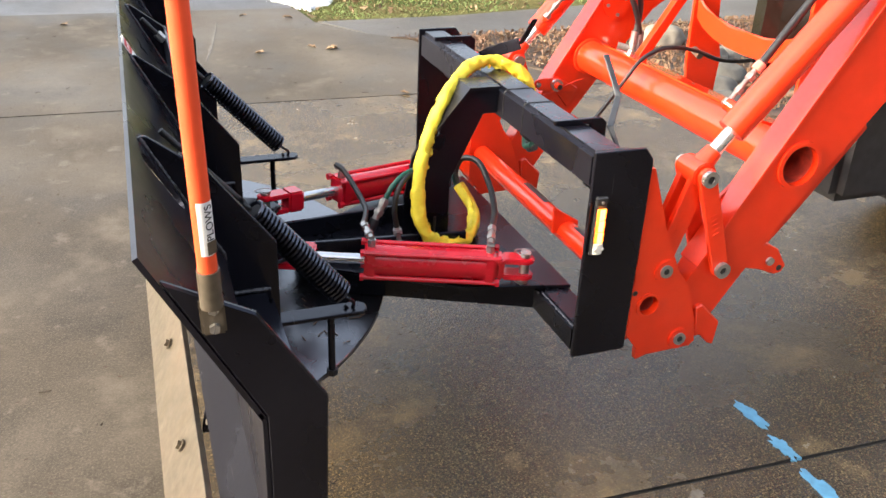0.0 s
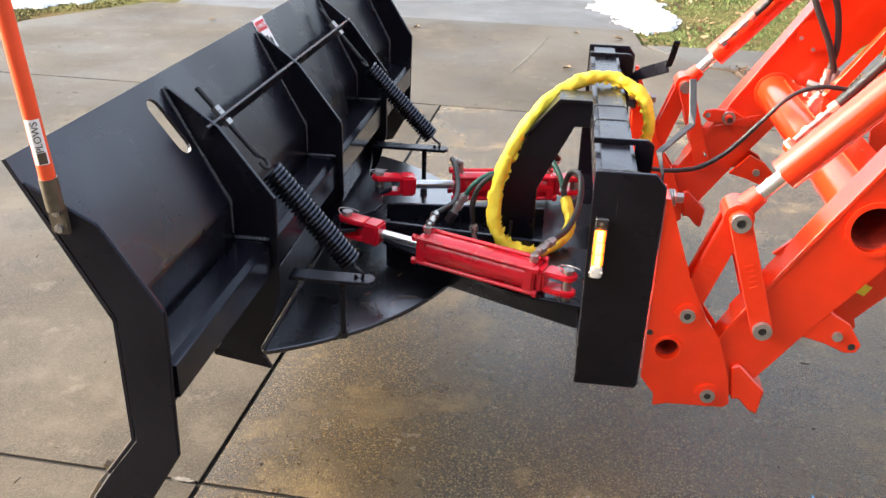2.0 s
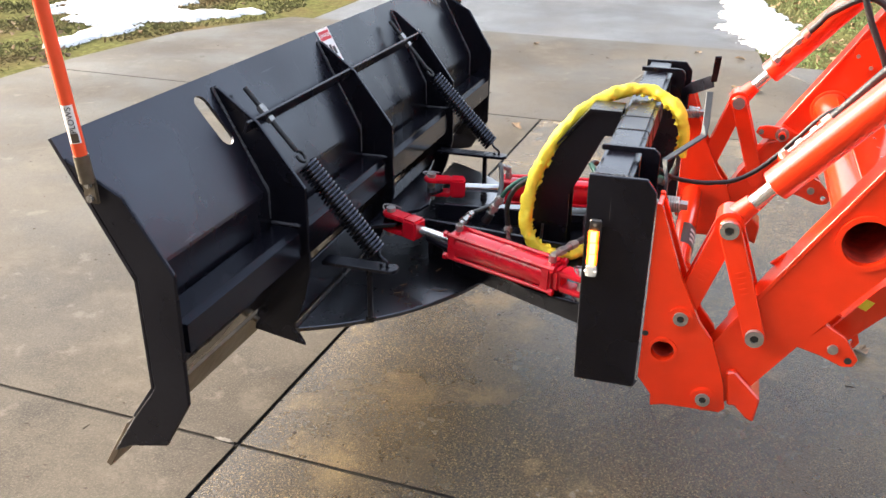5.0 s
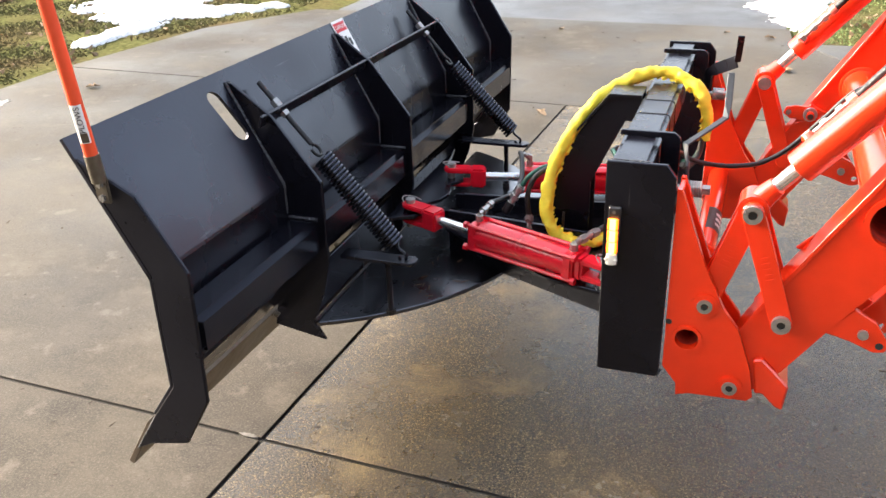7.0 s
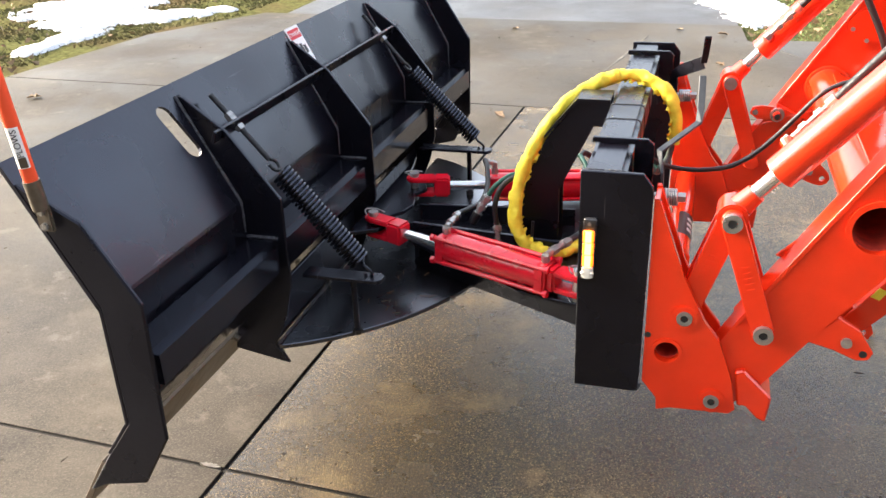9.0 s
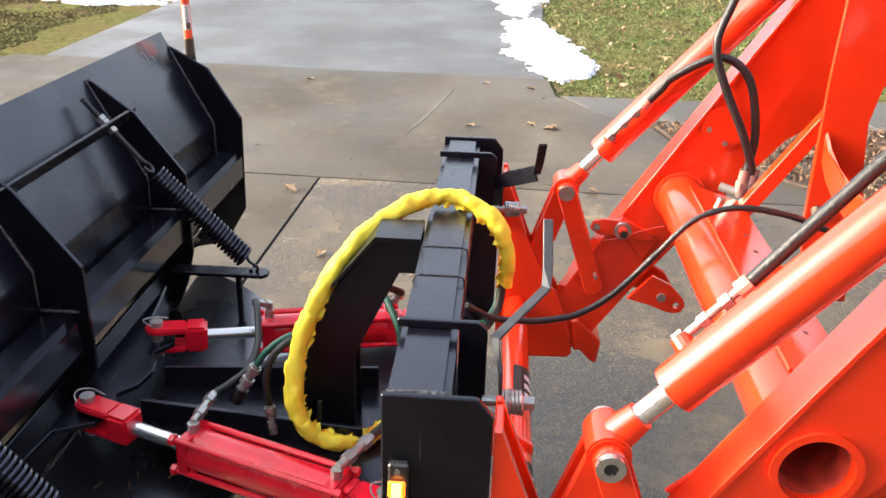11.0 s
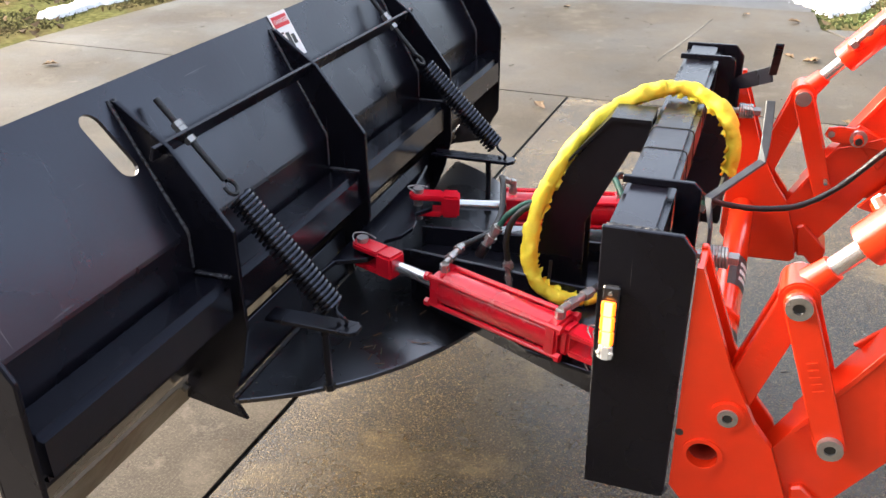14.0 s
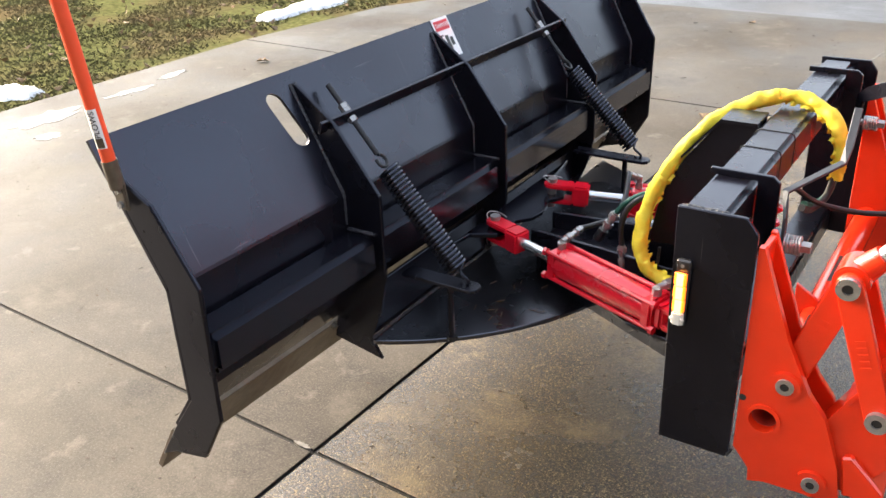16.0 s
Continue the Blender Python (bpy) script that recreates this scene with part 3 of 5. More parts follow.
part("sticker_band", patch_on_upper(0.008, 0.036, 2.134, 2.199, 0.0024), DECALRED, decal)
across, down = Vector((bl(1.0) - bl(0.0), 1.0, 0.0)).normalized(), Vector((d_up.x, 0, d_up.y))
facing = across.cross(-down).normalized()
spot = on_upper(0.022, 2.1690, 0.0032) + Vector((bl(2.1690), 0, 0))
lettering("printed_word", "DANGER", 0.0155, Matrix.Translation(spot) @ Matrix((across, -down, facing)).transposed().to_4x4(), WHITE, decal)
part("sticker_symbol", patch_on_upper(0.052, 0.094, 2.160, 2.174, 0.0024), FLAT_BLACK, decal)
part("sticker_symbol", patch_on_upper(0.060, 0.084, 2.178, 2.192, 0.0024), FLAT_BLACK, decal)
for k in range(3):
    part("sticker_line", patch_on_upper(0.048 + 0.016 * k, 0.053 + 0.016 * k, 2.137, 2.155, 0.0024), FLAT_BLACK, decal)
for a, b, s0, s1 in ((3.02, 3.035, 0.03, 0.034), (3.033, 3.037, 0.034, 0.075), (3.06, 3.063, 0.028, 0.05), (3.063, 3.078, 0.05, 0.053), (3.072, 3.075, 0.052, 0.07)):
    part("chalk_stroke", patch_on_upper(s0, s1, a, b, 0.001), CHALK, plow)


# ---- springs with their eye bolts and arms ----
def trip_spring(y_top, y_foot, x_foot, label):
    top, foot = Vector((0.186 + bl(y_top), y_top, 0.772)), Vector((x_foot - 0.012, y_foot, 0.520))
    d = (foot - top).normalized()
    sp = thing("trip_spring", label, "spring", foot, group="trip springs of the plow")
    q = d.to_track_quat("Z", "Y").to_matrix()
    length, turns, r = (foot - top).length - 0.03, 27, 0.0252
    path = [top + q @ Vector((r * math.cos(2 * math.pi * t / 12), r * math.sin(2 * math.pi * t / 12), 0.012 + (length - 0.012) * t / (12 * turns))) for t in range(12 * turns + 1)]
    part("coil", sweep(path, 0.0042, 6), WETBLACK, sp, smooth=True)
    part("inner_core", rod(top + d * 0.014, top + d * (length - 0.002), 0.019, 12), FLAT_BLACK, sp)
    part("end_hook", sweep(spline([path[-1], foot - d * 0.02, foot + Vector((0.008, 0, -0.004)), foot + Vector((0.0, 0, -0.022)), foot + Vector((-0.012, 0, -0.01))], 5), 0.004, 8), BLACK, sp, smooth=True)
    bar = Vector((0.092 + bl(y_top), y_top, 0.880))
    up = (bar - top).normalized()
    eye = thing("eye_bolt", "black threaded eye bolt with zinc nuts through the bar", "bolt", bar, group="eye bolts of the plow")
    part("shank", rod(top - up * -0.03, bar + up * 0.085, 0.0065, 10), DARKROD, eye)
    hook = [top + q @ Vector((0.016 * math.cos(a), 0, 0.016 * math.sin(a) - 0.012)) for a in np.linspace(-1.5, 3.6, 14)]
    part("eye", sweep(hook, 0.0045, 8), DARKROD, eye, smooth=True)
    for s, nm in ((0.004, "nut"), (0.017, "nut"), (-0.020, "nut")):
        part(nm, rod(bar + up * s, bar + up * (s + 0.012), 0.0125, 6), ZINC, eye)
    return sp


trip_spring(1.632, 1.640, 0.395, "black coil spring from the blade bar to a flat arm")
trip_spring(2.580, 2.600, 0.440, "black coil spring from the blade bar to a flat arm")


# ---- pusher: turntable, arms, frame ----
CX, CY, CR = -0.167, 2.240, 0.775
pusher = thing("plow_pusher", "black steel turntable and tapered push frame behind the blade", "plow frame", (0.6, MID, 0.33))
a0 = math.asin((1.545 - CY) / CR)
arc = [(CX + CR * math.cos(a), CY + CR * math.sin(a)) for a in np.linspace(a0, -a0 + 0.0, 48)]
part("turntable", plate_z([(0.165, 1.545)] + arc + [(0.165, 2.935)], 0.325, 0.338, 0.002), WETPLATE, pusher, "glossy black half-round turntable plate")
part("table_wall", plate_y([(0.148, 0.3385), (0.158, 0.3385), (0.158, 0.470), (0.148, 0.470)], 1.5645, 2.108), BLACK, pusher)
part("table_wall", plate_y([(0.158, 0.3385), (0.168, 0.3385), (0.168, 0.470), (0.158, 0.470)], 2.128, 2.68), BLACK, pusher)
part("weld_bead", weld([(0.166, 1.545, 0.341), (0.163, 2.10, 0.341)], 0.005), WELD, pusher)
PZ = 0.418
part("push_plate", plate_z([(0.985, 1.735), (0.985, 2.50), (0.72, 2.44), (0.36, 2.21), (0.33, 2.12), (0.36, 2.03), (0.72, 1.80)], PZ - 0.01, PZ), BLACK, pusher)


def slanted_wall(p, q, z0, z1, t=0.010):
    bm = bmesh.new()
    p, q = Vector((*p, z0)), Vector((*q, z0))
    s = (q - p).cross(Vector((0, 0, 1))).normalized() * t / 2
    add_poly(bm, [p - s, q - s, q + s, p + s], (0, 0, z1 - z0))
    bmesh.ops.recalc_face_normals(bm, faces=bm.faces)
    return bevelled(bm, 0.0015, 1)


part("push_frame_side", slanted_wall((0.37, 2.035), (0.98, 1.745), 0.340, PZ - 0.010), BLACK, pusher)
part("push_frame_side", slanted_wall((0.37, 2.205), (0.98, 2.49), 0.340, PZ - 0.010), BLACK, pusher)
part("push_frame_web", slanted_wall((0.34, 2.055), (0.80, 2.005), PZ, 0.470), BLACK, pusher)
part("push_frame_web", slanted_wall((0.34, 2.185), (0.80, 2.230), PZ, 0.470), BLACK, pusher)
part("guide_rod", rod((0.71, 2.02, PZ), (0.715, 2.02, 0.515), 0.004, 8), DARKROD, pusher)
# Hinge plate of the blade with scooped edges, carrying the cylinder pins.
hinge = [(0.225, 1.80), (0.235, 1.90), (0.300, 1.935), (0.318, 1.985), (0.300, 2.035), (0.33, 2.07), (0.34, 2.12), (0.33, 2.17), (0.315, 2.20), (0.345, 2.245), (0.325, 2.30), (0.255, 2.33), (0.240, 2.44), (0.225, 2.52)]
part("hinge_plate", plate_z(hinge, 0.482, 0.494), BLACK, pusher)
for yf, xf in ((1.640, 0.395), (2.600, 0.440)):
    arm = plate_z([(0.215, yf - 0.022), (xf + 0.012, yf - 0.022), (xf + 0.024, yf - 0.010), (xf + 0.024, yf + 0.012), (xf + 0.012, yf + 0.024), (0.215, yf + 0.024)], 0.494, 0.504)
    part("spring_arm", arm, BLACK, pusher, "flat spring arm with a slotted end")
    part("arm_post", rod((xf - 0.055, yf, 0.338), (xf - 0.055, yf, 0.494), 0.008, 10), BLACK, pusher)
    part("post_foot", rod((xf - 0.055, yf, 0.338), (xf - 0.055, yf, 0.352), 0.013, 6), DARKROD, pusher)
# Mast: two side cheeks and a cap, from the push plate to the attachment's top beam.
MAST = [(0.902, 0.838), (0.818, 0.838), (0.740, 0.735), (0.690, 0.640), (0.668, 0.520), (0.668, PZ), (0.775, PZ), (0.775, 0.590), (0.862, 0.772), (0.902, 0.772)]
for y in (2.080, 2.150):
    part("mast_cheek", plate_y(MAST, y - 0.005, y + 0.005), BLACK, pusher)
bm = bmesh.new()
add_poly(bm, [(0.902, 2.068, 0.846), (0.818, 2.068, 0.846), (0.733, 2.068, 0.742), (0.733, 2.068, 0.734), (0.820, 2.068, 0.838), (0.902, 2.068, 0.838)], (0, 0.094, 0))
part("mast_cap", bm, BLACK, pusher)

# ---- quick-attach frame ----
QY0, QY1 = 1.550, 2.733
attach = thing("quick_attach_frame", "black painted steel quick-attach frame carrying the plow", "attachment frame", (0.97, MID, 0.33))
SIDE = [(0.900, 0.330), (1.038, 0.330), (1.043, 0.345), (1.048, 0.820), (1.026, 0.848), (0.900, 0.848)]
for y0 in (QY0, QY1 - 0.010):
    part("side_plate", plate_y(SIDE, y0, y0 + 0.010, 0.002), BLACK, attach)
part("top_beam", box(0.904, 0.990, QY0 + 0.0105, QY1 - 0.0105, 0.756, 0.843, 0.011, 4), SHEETBLACK, attach, "square top beam with scraped paint", smooth=True)
part("bottom_beam", box(0.904, 0.990, QY0 + 0.0105, QY1 - 0.0105, 0.332, 0.4075, 0.010, 3), BLACK, attach, smooth=True)
for y in (1.745, 2.576):
    part("hook_gusset", plate_y([(0.899, 0.8435), (0.899, 0.857), (1.020, 0.857), (1.034, 0.845), (1.034, 0.720), (0.9915, 0.690), (0.9915, 0.8435)], y - 0.005, y + 0.005), BLACK, attach)
part("hook_lip", plate_y([(0.991, 0.700), (1.03, 0.735), (1.03, 0.728), (0.991, 0.690)], QY0 + 0.011, 1.739, 0.001), BLACK, attach)
part("hook_lip", plate_y([(0.991, 0.700), (1.03, 0.735), (1.03, 0.728), (0.991, 0.690)], 2.582, QY1 - 0.011, 0.001), BLACK, attach)
for y in (1.925, 2.045):
    part("cable_tie", sweep([Vector(p) for p in ((0.9035, y, 0.77), (0.9037, y, 0.832), (0.9070, y, 0.8403), (0.9150, y, 0.8436), (0.9790, y, 0.8436), (0.9872, y, 0.8403), (0.9903, y, 0.832), (0.9905, y, 0.77))], 0.0016, 6), FLAT_BLACK, attach)
part("weld_bead", weld([(0.905, QY0 + 0.012, 0.846), (0.99, QY0 + 0.012, 0.846), (0.992, QY0 + 0.013, 0.77)], 0.004), WELD, attach)
part("foot_bolt", bolt_bm((1.03, 1.563, 0.342), (0.9, -0.3, -0.3), 0.010, 0.016), DARKROD, attach)

# ---- warning lamp ----
lamp = thing("warning_lamp", "slim amber and clear warning lamp lit on the frame's side", "warning light", (0.921, 1.55, 0.6))
part("lamp_housing", plate_y([(0.908, 0.607), (0.936, 0.607), (0.939, 0.748), (0.911, 0.748)], 1.537, 1.5495, 0.003), HOUSING, lamp)
for i in range(4):
    z = 0.612 + 0.028 * i
    lens = part("led_lens", plate_y([(0.9105, z), (0.9345, z), (0.9352, z + 0.0275), (0.9112, z + 0.0275)], 1.531, 1.5368, 0.0025), AMBER if i > 0 else CLEAR, lamp, "amber lit lens" if i > 0 else "clear lens")
    part("led_core", plate_y([(0.9160, z + 0.001), (0.9292, z + 0.001), (0.9299, z + 0.0272), (0.9167, z + 0.0272)], 1.5285, 1.5309, 0.001), GLOW if i > 0 else CLEAR, lens)
    for sx in (-1, 1) if i == 0 else ():
        part("lens_facet", rod((0.9225 + sx * 0.0105, 1.5305, z + 0.014), (0.9225 + sx * 0.0105, 1.5275, z + 0.014), 0.0045, 8, r1=0.002), CLEAR, lens)
part("lamp_screw", rod((0.924, 1.5365, 0.737), (0.924, 1.534, 0.737), 0.004, 10), ZINC, lamp)


# ---- hydraulic cylinders of the plow ----
def angle_cylinder(head, tail, label, ports):
    """A red tie-rod cylinder lying from the blade pin (head) to the frame clevis (tail)."""
    h, t = Vector(head), Vector(tail)
    d = (t - h).normalized()
    up = Vector((0, 0, 1))
    side = d.cross(up).normalized()
    up = side.cross(d).normalized()
    q = Matrix((d, side, up)).transposed().to_4x4()

    def place(bm):
        bm.transform(Matrix.Translation(h) @ q)
        return bm
    L = (t - h).length
    cyl = thing("hydraulic_cylinder", label, "hydraulic cylinder", h, group="angling cylinders of the plow")
    B0, B1 = 0.228, L - 0.075
    barrel = part("barrel", place(rod((B0 + 0.012, 0, 0), (B1 - 0.012, 0, 0), 0.0388, 32)), RED, cyl, smooth=True)
    for a, b, nm in ((B0, B0 + 0.032, "front_cap"), (B1 - 0.032, B1, "rear_cap")):
        part(nm, place(box(a, b, -0.038, 0.038, -0.038, 0.038, 0.006)), RED, cyl)
    for sy in (-1, 1):
        for sz in (-1, 1):
            part("tie_rod", place(rod((B0 - 0.006, sy * 0.033, sz * 0.033), (B1 + 0.006, sy * 0.033, sz * 0.033), 0.0062, 10)), RED, cyl)
            for a in (B0 - 0.010, B1):
                part("tie_nut", place(rod((a, sy * 0.033, sz * 0.033), (a + 0.010, sy * 0.033, sz * 0.033), 0.0105, 6)), RED, cyl)
    part("piston_rod", place(rod((0.10, 0, 0), (B0, 0, 0), 0.0135, 20)), CHROME, cyl, "bright chrome piston rod", smooth=True)
    for x0, x1, nm in ((-0.022, 0.075, "rod_clevis"), (B1, L + 0.022, "rear_clevis")):
        fwd = nm == "rod_clevis"
        clev = part(nm, place(box(0.060 if fwd else B1, 0.108 if fwd else B1 + 0.022, -0.027, 0.027, -0.030, 0.030, 0.006)), RED, cyl)
        for z in (-0.029, 0.015):
            bm = bmesh.new()
            c = 0.0 if fwd else L
            s = -1 if fwd else 1
            ring = [(c + s * 0.024 * math.cos(a), 0.024 * math.sin(a)) for a in np.linspace(-math.pi / 2, math.pi / 2, 10)]
            inner = 0.062 if fwd else B1 + 0.02
            add_poly(bm, [(x, y, z) for x, y in [(inner, -0.024)] + ring + [(inner, 0.024)]], (0, 0, 0.014))
            bmesh.ops.recalc_face_normals(bm, faces=bm.faces)
            part("clevis_ear", place(bevelled(bm, 0.003, 2)), RED, clev)
        c = 0.0 if fwd else L
        pin = part("pin", place(rod((c, 0, -0.046), (c, 0, 0.036), 0.0125, 16)), ZINC, cyl, "zinc clevis pin")
        part("pin_head", place(rod((c, 0, 0.034), (c, 0, 0.041), 0.014, 18)), ZINC, pin)
        clip = [(c - 0.006, 0.022, 0.031), (c - 0.020, 0.012, 0.036), (c - 0.028, -0.008, 0.034), (c - 0.016, -0.024, 0.031), (c + 0.004, -0.022, 0.033), (c + 0.024, -0.020, 0.031)]
        for dz in (0.0, -0.078):
            bm = sweep(spline([(x, y, z + dz + 0.006) for x, y, z in clip], 5), 0.0016, 6)
            part("hairpin_clip", place(bm), ZINC, pin)
    for a, nm in ports:
        x = B0 + 0.016 if a == 0 else B1 - 0.016
        port = part("port_fitting", place(rod((x, 0, 0.036), (x, 0, 0.056), 0.011, 6)), ZINC, cyl, "zinc elbow fitting")
    return cyl, (Matrix.Translation(h) @ q @ Vector((B0 + 0.016, 0, 0.056))), (Matrix.Translation(h) @ q @ Vector((B1 - 0.016, 0, 0.056)))


cyl_n, port_n0, port_n1 = angle_cylinder((0.272, 1.974, 0.486), (0.872, 1.782, 0.462), "red tie-rod hydraulic cylinder with chrome rod and zinc fittings", ((0, "a"), (1, "b")))
cyl_f, port_f0, port_f1 = angle_cylinder((0.304, 2.250, 0.500), (0.884, 2.442, 0.470), "red tie-rod hydraulic cylinder with chrome rod and zinc fittings", ((0, "a"), (1, "b")))


# ---- hoses of the plow ----
def elbow(parent, p, q, r, name, end=None):
    """A swivel fitting from p along to q with hex collars."""
    p, q = Vector(p), Vector(q)
    d = (q - p)
    ob = part(name, rod(p, q, r, 14), ZINC, parent, smooth=True)
    for s in (0.08, 0.55):
        part("hex_collar", rod(p + d * s, p + d * (s + 0.22), r * 1.45, 6), ZINC, ob)
    return ob


bundle = thing("hose_bundle", "hydraulic hoses in a ruffled yellow nylon sleeve looped over the beam", "hose", (0.97, 2.2, 0.85))
loop = spline([(1.062, 2.207, 0.695), (1.064, 2.206, 0.765), (1.032, 2.224, 0.832), (0.955, 2.246, 0.866), (0.886, 2.226, 0.862), (0.825, 2.178, 0.842), (0.772, 2.130, 0.806), (0.727, 2.095, 0.750),
               (0.692, 2.062, 0.680), (0.668, 2.030, 0.590), (0.672, 2.004, 0.505), (0.710, 1.992, 0.452), (0.782, 2.004, 0.436), (0.842, 2.062, 0.440), (0.876, 2.146, 0.464), (0.858, 2.214, 0.512)], 16)
wr = random.Random(4)
amp = [wr.uniform(0.86, 1.13) for _ in range(400)]
ph = [wr.uniform(0, 6.28) for _ in range(400)]


def ruffle(i, a):
    k = i // 4
    return amp[k] * (1 + 0.09 * math.sin(2 * a + ph[k]) + 0.07 * math.sin(3 * a + ph[k + 7]) + 0.025 * math.sin(7 * a + ph[i]))


part("sleeve", sweep(loop, 0.0170, 18, None, ruffle), YELLOW, bundle, "ruffled yellow nylon sleeve", smooth=True)
centre = Vector((0.84, 2.09, 0.65))
frill, prev = bmesh.new(), None
for i, p in enumerate(loop):
    inward = (centre - p).normalized()
    w = 0.0165 + 0.010 * amp[i % 390] * (0.5 + 0.5 * math.sin(i * 1.7 + ph[i % 390]))
    side = Vector((0, -0.004 * math.sin(i * 0.9), 0))
    cur = [frill.verts.new(p + inward * 0.012 + side + Vector((0, -0.0012, 0))), frill.verts.new(p + inward * w + side * 2), frill.verts.new(p + inward * 0.012 + side + Vector((0, 0.0012, 0)))]
    if prev:
        for k in range(3):
            frill.faces.new((prev[k], prev[(k + 1) % 3], cur[(k + 1) % 3], cur[k]))
    prev = cur
part("sleeve_seam", frill, YELLOW, bundle, "ragged seam of the sleeve")
for dy, mat, nm in ((0.012, GREEN, "green_hose"), (-0.010, RUBBER, "black_hose")):
    part(nm, sweep(spline([(1.058, 2.212 + dy, 0.70), (1.05, 2.19 + dy, 0.655), (1.03, 2.14 + dy, 0.64), (1.02, 2.08 + dy, 0.665)], 8), 0.0085, 10), mat, bundle, smooth=True)
tail_n = part("black_hose", sweep(spline([(0.858, 2.213, 0.505), (0.852, 2.232, 0.545), (0.868, 2.225, 0.590), (0.893, 2.160, 0.600), (0.893, 2.070, 0.560), (0.870, 1.980, 0.530), (0.832, 1.905, 0.522)], 8), 0.0085, 10), RUBBER, bundle, smooth=True)
elbow(tail_n, (0.832, 1.905, 0.522), port_n1, 0.0085, "hose_end")
part("green_hose", sweep(spline([(0.856, 2.218, 0.508), (0.840, 2.250, 0.560), (0.815, 2.290, 0.590), (0.795, 2.330, 0.600)], 8), 0.008, 10), GREEN, bundle, smooth=True)
tail_f = part("black_hose", sweep(spline([(0.797, 2.325, 0.600), (0.805, 2.365, 0.595), (0.830, 2.405, 0.565)], 8), 0.0085, 10), RUBBER, bundle, smooth=True)
elbow(tail_f, (0.830, 2.405, 0.565), port_f1, 0.0085, "hose_end")
# Hoses between the two rod ends, drooping over the push frame.
pair = thing("cylinder_hoses", "black and green hydraulic hoses with zinc ends between the cylinders", "hose", (0.6, 2.05, 0.5))
h1 = part("black_hose", sweep(spline([(0.515, 2.300, 0.578), (0.530, 2.262, 0.570), (0.548, 2.190, 0.536), (0.548, 2.110, 0.522), (0.530, 2.045, 0.526), (0.512, 2.000, 0.530)], 8), 0.0075, 10), RUBBER, pair, smooth=True)
elbow(h1, (0.512, 2.000, 0.530), Vector(port_n0), 0.0078, "hose_end")
elbow(h1, Vector(port_f0) + Vector((0, 0, 0.014)), Vector((0.514, 2.302, 0.572)), 0.0066, "hose_end")
part("hose_end", rod(Vector(port_f0), Vector(port_f0) + Vector((0, 0, 0.018)), 0.0085, 12), ZINC, h1, smooth=True)
h2 = part("green_hose", sweep(spline([(0.586, 2.048, 0.570), (0.605, 2.055, 0.598), (0.640, 2.070, 0.622), (0.680, 2.085, 0.630)], 8), 0.0070, 10), GREEN, pair, smooth=True)
elbow(h2, (0.586, 2.048, 0.570), (0.556, 2.042, 0.518), 0.0095, "hose_end")
part("coupler_cap", rod((0.556, 2.042, 0.518), (0.541, 2.038, 0.490), 0.0135, 12), RUBBER, h2, "black rubber cap on the coupling", smooth=True)
h3 = part("black_hose", sweep(spline([(0.612, 2.030, 0.492), (0.606, 2.034, 0.540), (0.618, 2.044, 0.590), (0.650, 2.062, 0.620), (0.690, 2.085, 0.620)], 8), 0.0075, 10), RUBBER, pair, smooth=True)
elbow(h3, (0.612, 2.030, 0.492), (0.620, 2.020, 0.432), 0.0088, "hose_end")


# ---- edge marker flags ----
def marker(x0, y, z0, lean, label):
    """An upright plastic rod in a flattened steel socket bolted to the end plate."""
    m = thing("edge_marker", label, "marker rod", (x0, y, z0), group="edge markers of the blade")
    d = Vector(lean).normalized()
    base = Vector((x0, y, z0))
    sock = rod(base + d * 0.045, base + d * 0.100, 0.0145, 14)
    part("socket", sock, STEEL, m, "worn steel mounting socket", smooth=True)
    strap = bmesh.new()
    add_poly(strap, [base + Vector(v) for v in ((-0.016, -0.004, 0.0), (0.016, -0.004, 0.0), (0.014, -0.004, 0.055), (-0.018, -0.004, 0.055))], (0, 0.008, 0))
    bmesh.ops.recalc_face_normals(strap, faces=strap.faces)
    part("socket_strap", bevelled(strap, 0.003, 2), STEEL, m)
    for dz in (0.012, 0.040):
        part("strap_bolt", bolt_bm((x0, y - 0.004, z0 + dz), (0, -1, 0), 0.0075, 0.006), ZINC, m)
    part("pole", rod(base + d * 0.092, base + d * 0.80, 0.0126, 16), FLAG, m, smooth=True)
    out = Vector((0.55, -0.83, 0)) - d * d.dot(Vector((0.55, -0.83, 0)))
    out.normalize()
    rise = out.cross(d)
    wrap = bmesh.new()
    rows = [[wrap.verts.new(base + d * u + (out * math.cos(a) + rise * math.sin(a)) * q) for a in np.linspace(-0.75, 1.1, 12)] for u in (0.126, 0.199) for q in (0.0130, 0.0126)]
    for u, v in ((0, 2), (1, 3), (0, 1), (2, 3)):
        for k in range(11):
            wrap.faces.new((rows[u][k], rows[u][k + 1], rows[v][k + 1], rows[v][k]))
    lab = part("label_sleeve", wrap, WHITE, m, "white label with dark print", smooth=True)
    lettering("printed_word", "PLOWS", 0.0150, Matrix.Translation(base + d * 0.171 + out * 0.0134) @ Matrix((d, rise, out)).transposed().to_4x4(), FLAT_BLACK, lab)
    strip = box(-0.009, 0.009, -0.0065, 0.0065, -0.0003, 0.0003, 0)
    strip.transform(Matrix.Translation(base + d * 0.137 + out * 0.0134) @ Matrix((d, rise, out)).transposed().to_4x4())
    part("print_bar", strip, STEEL, lab)
    return m


marker(0.044, BY0 - 0.012, 0.872, (-0.025, -0.085, 1.0), "fluorescent orange marker rod on the blade's corner")
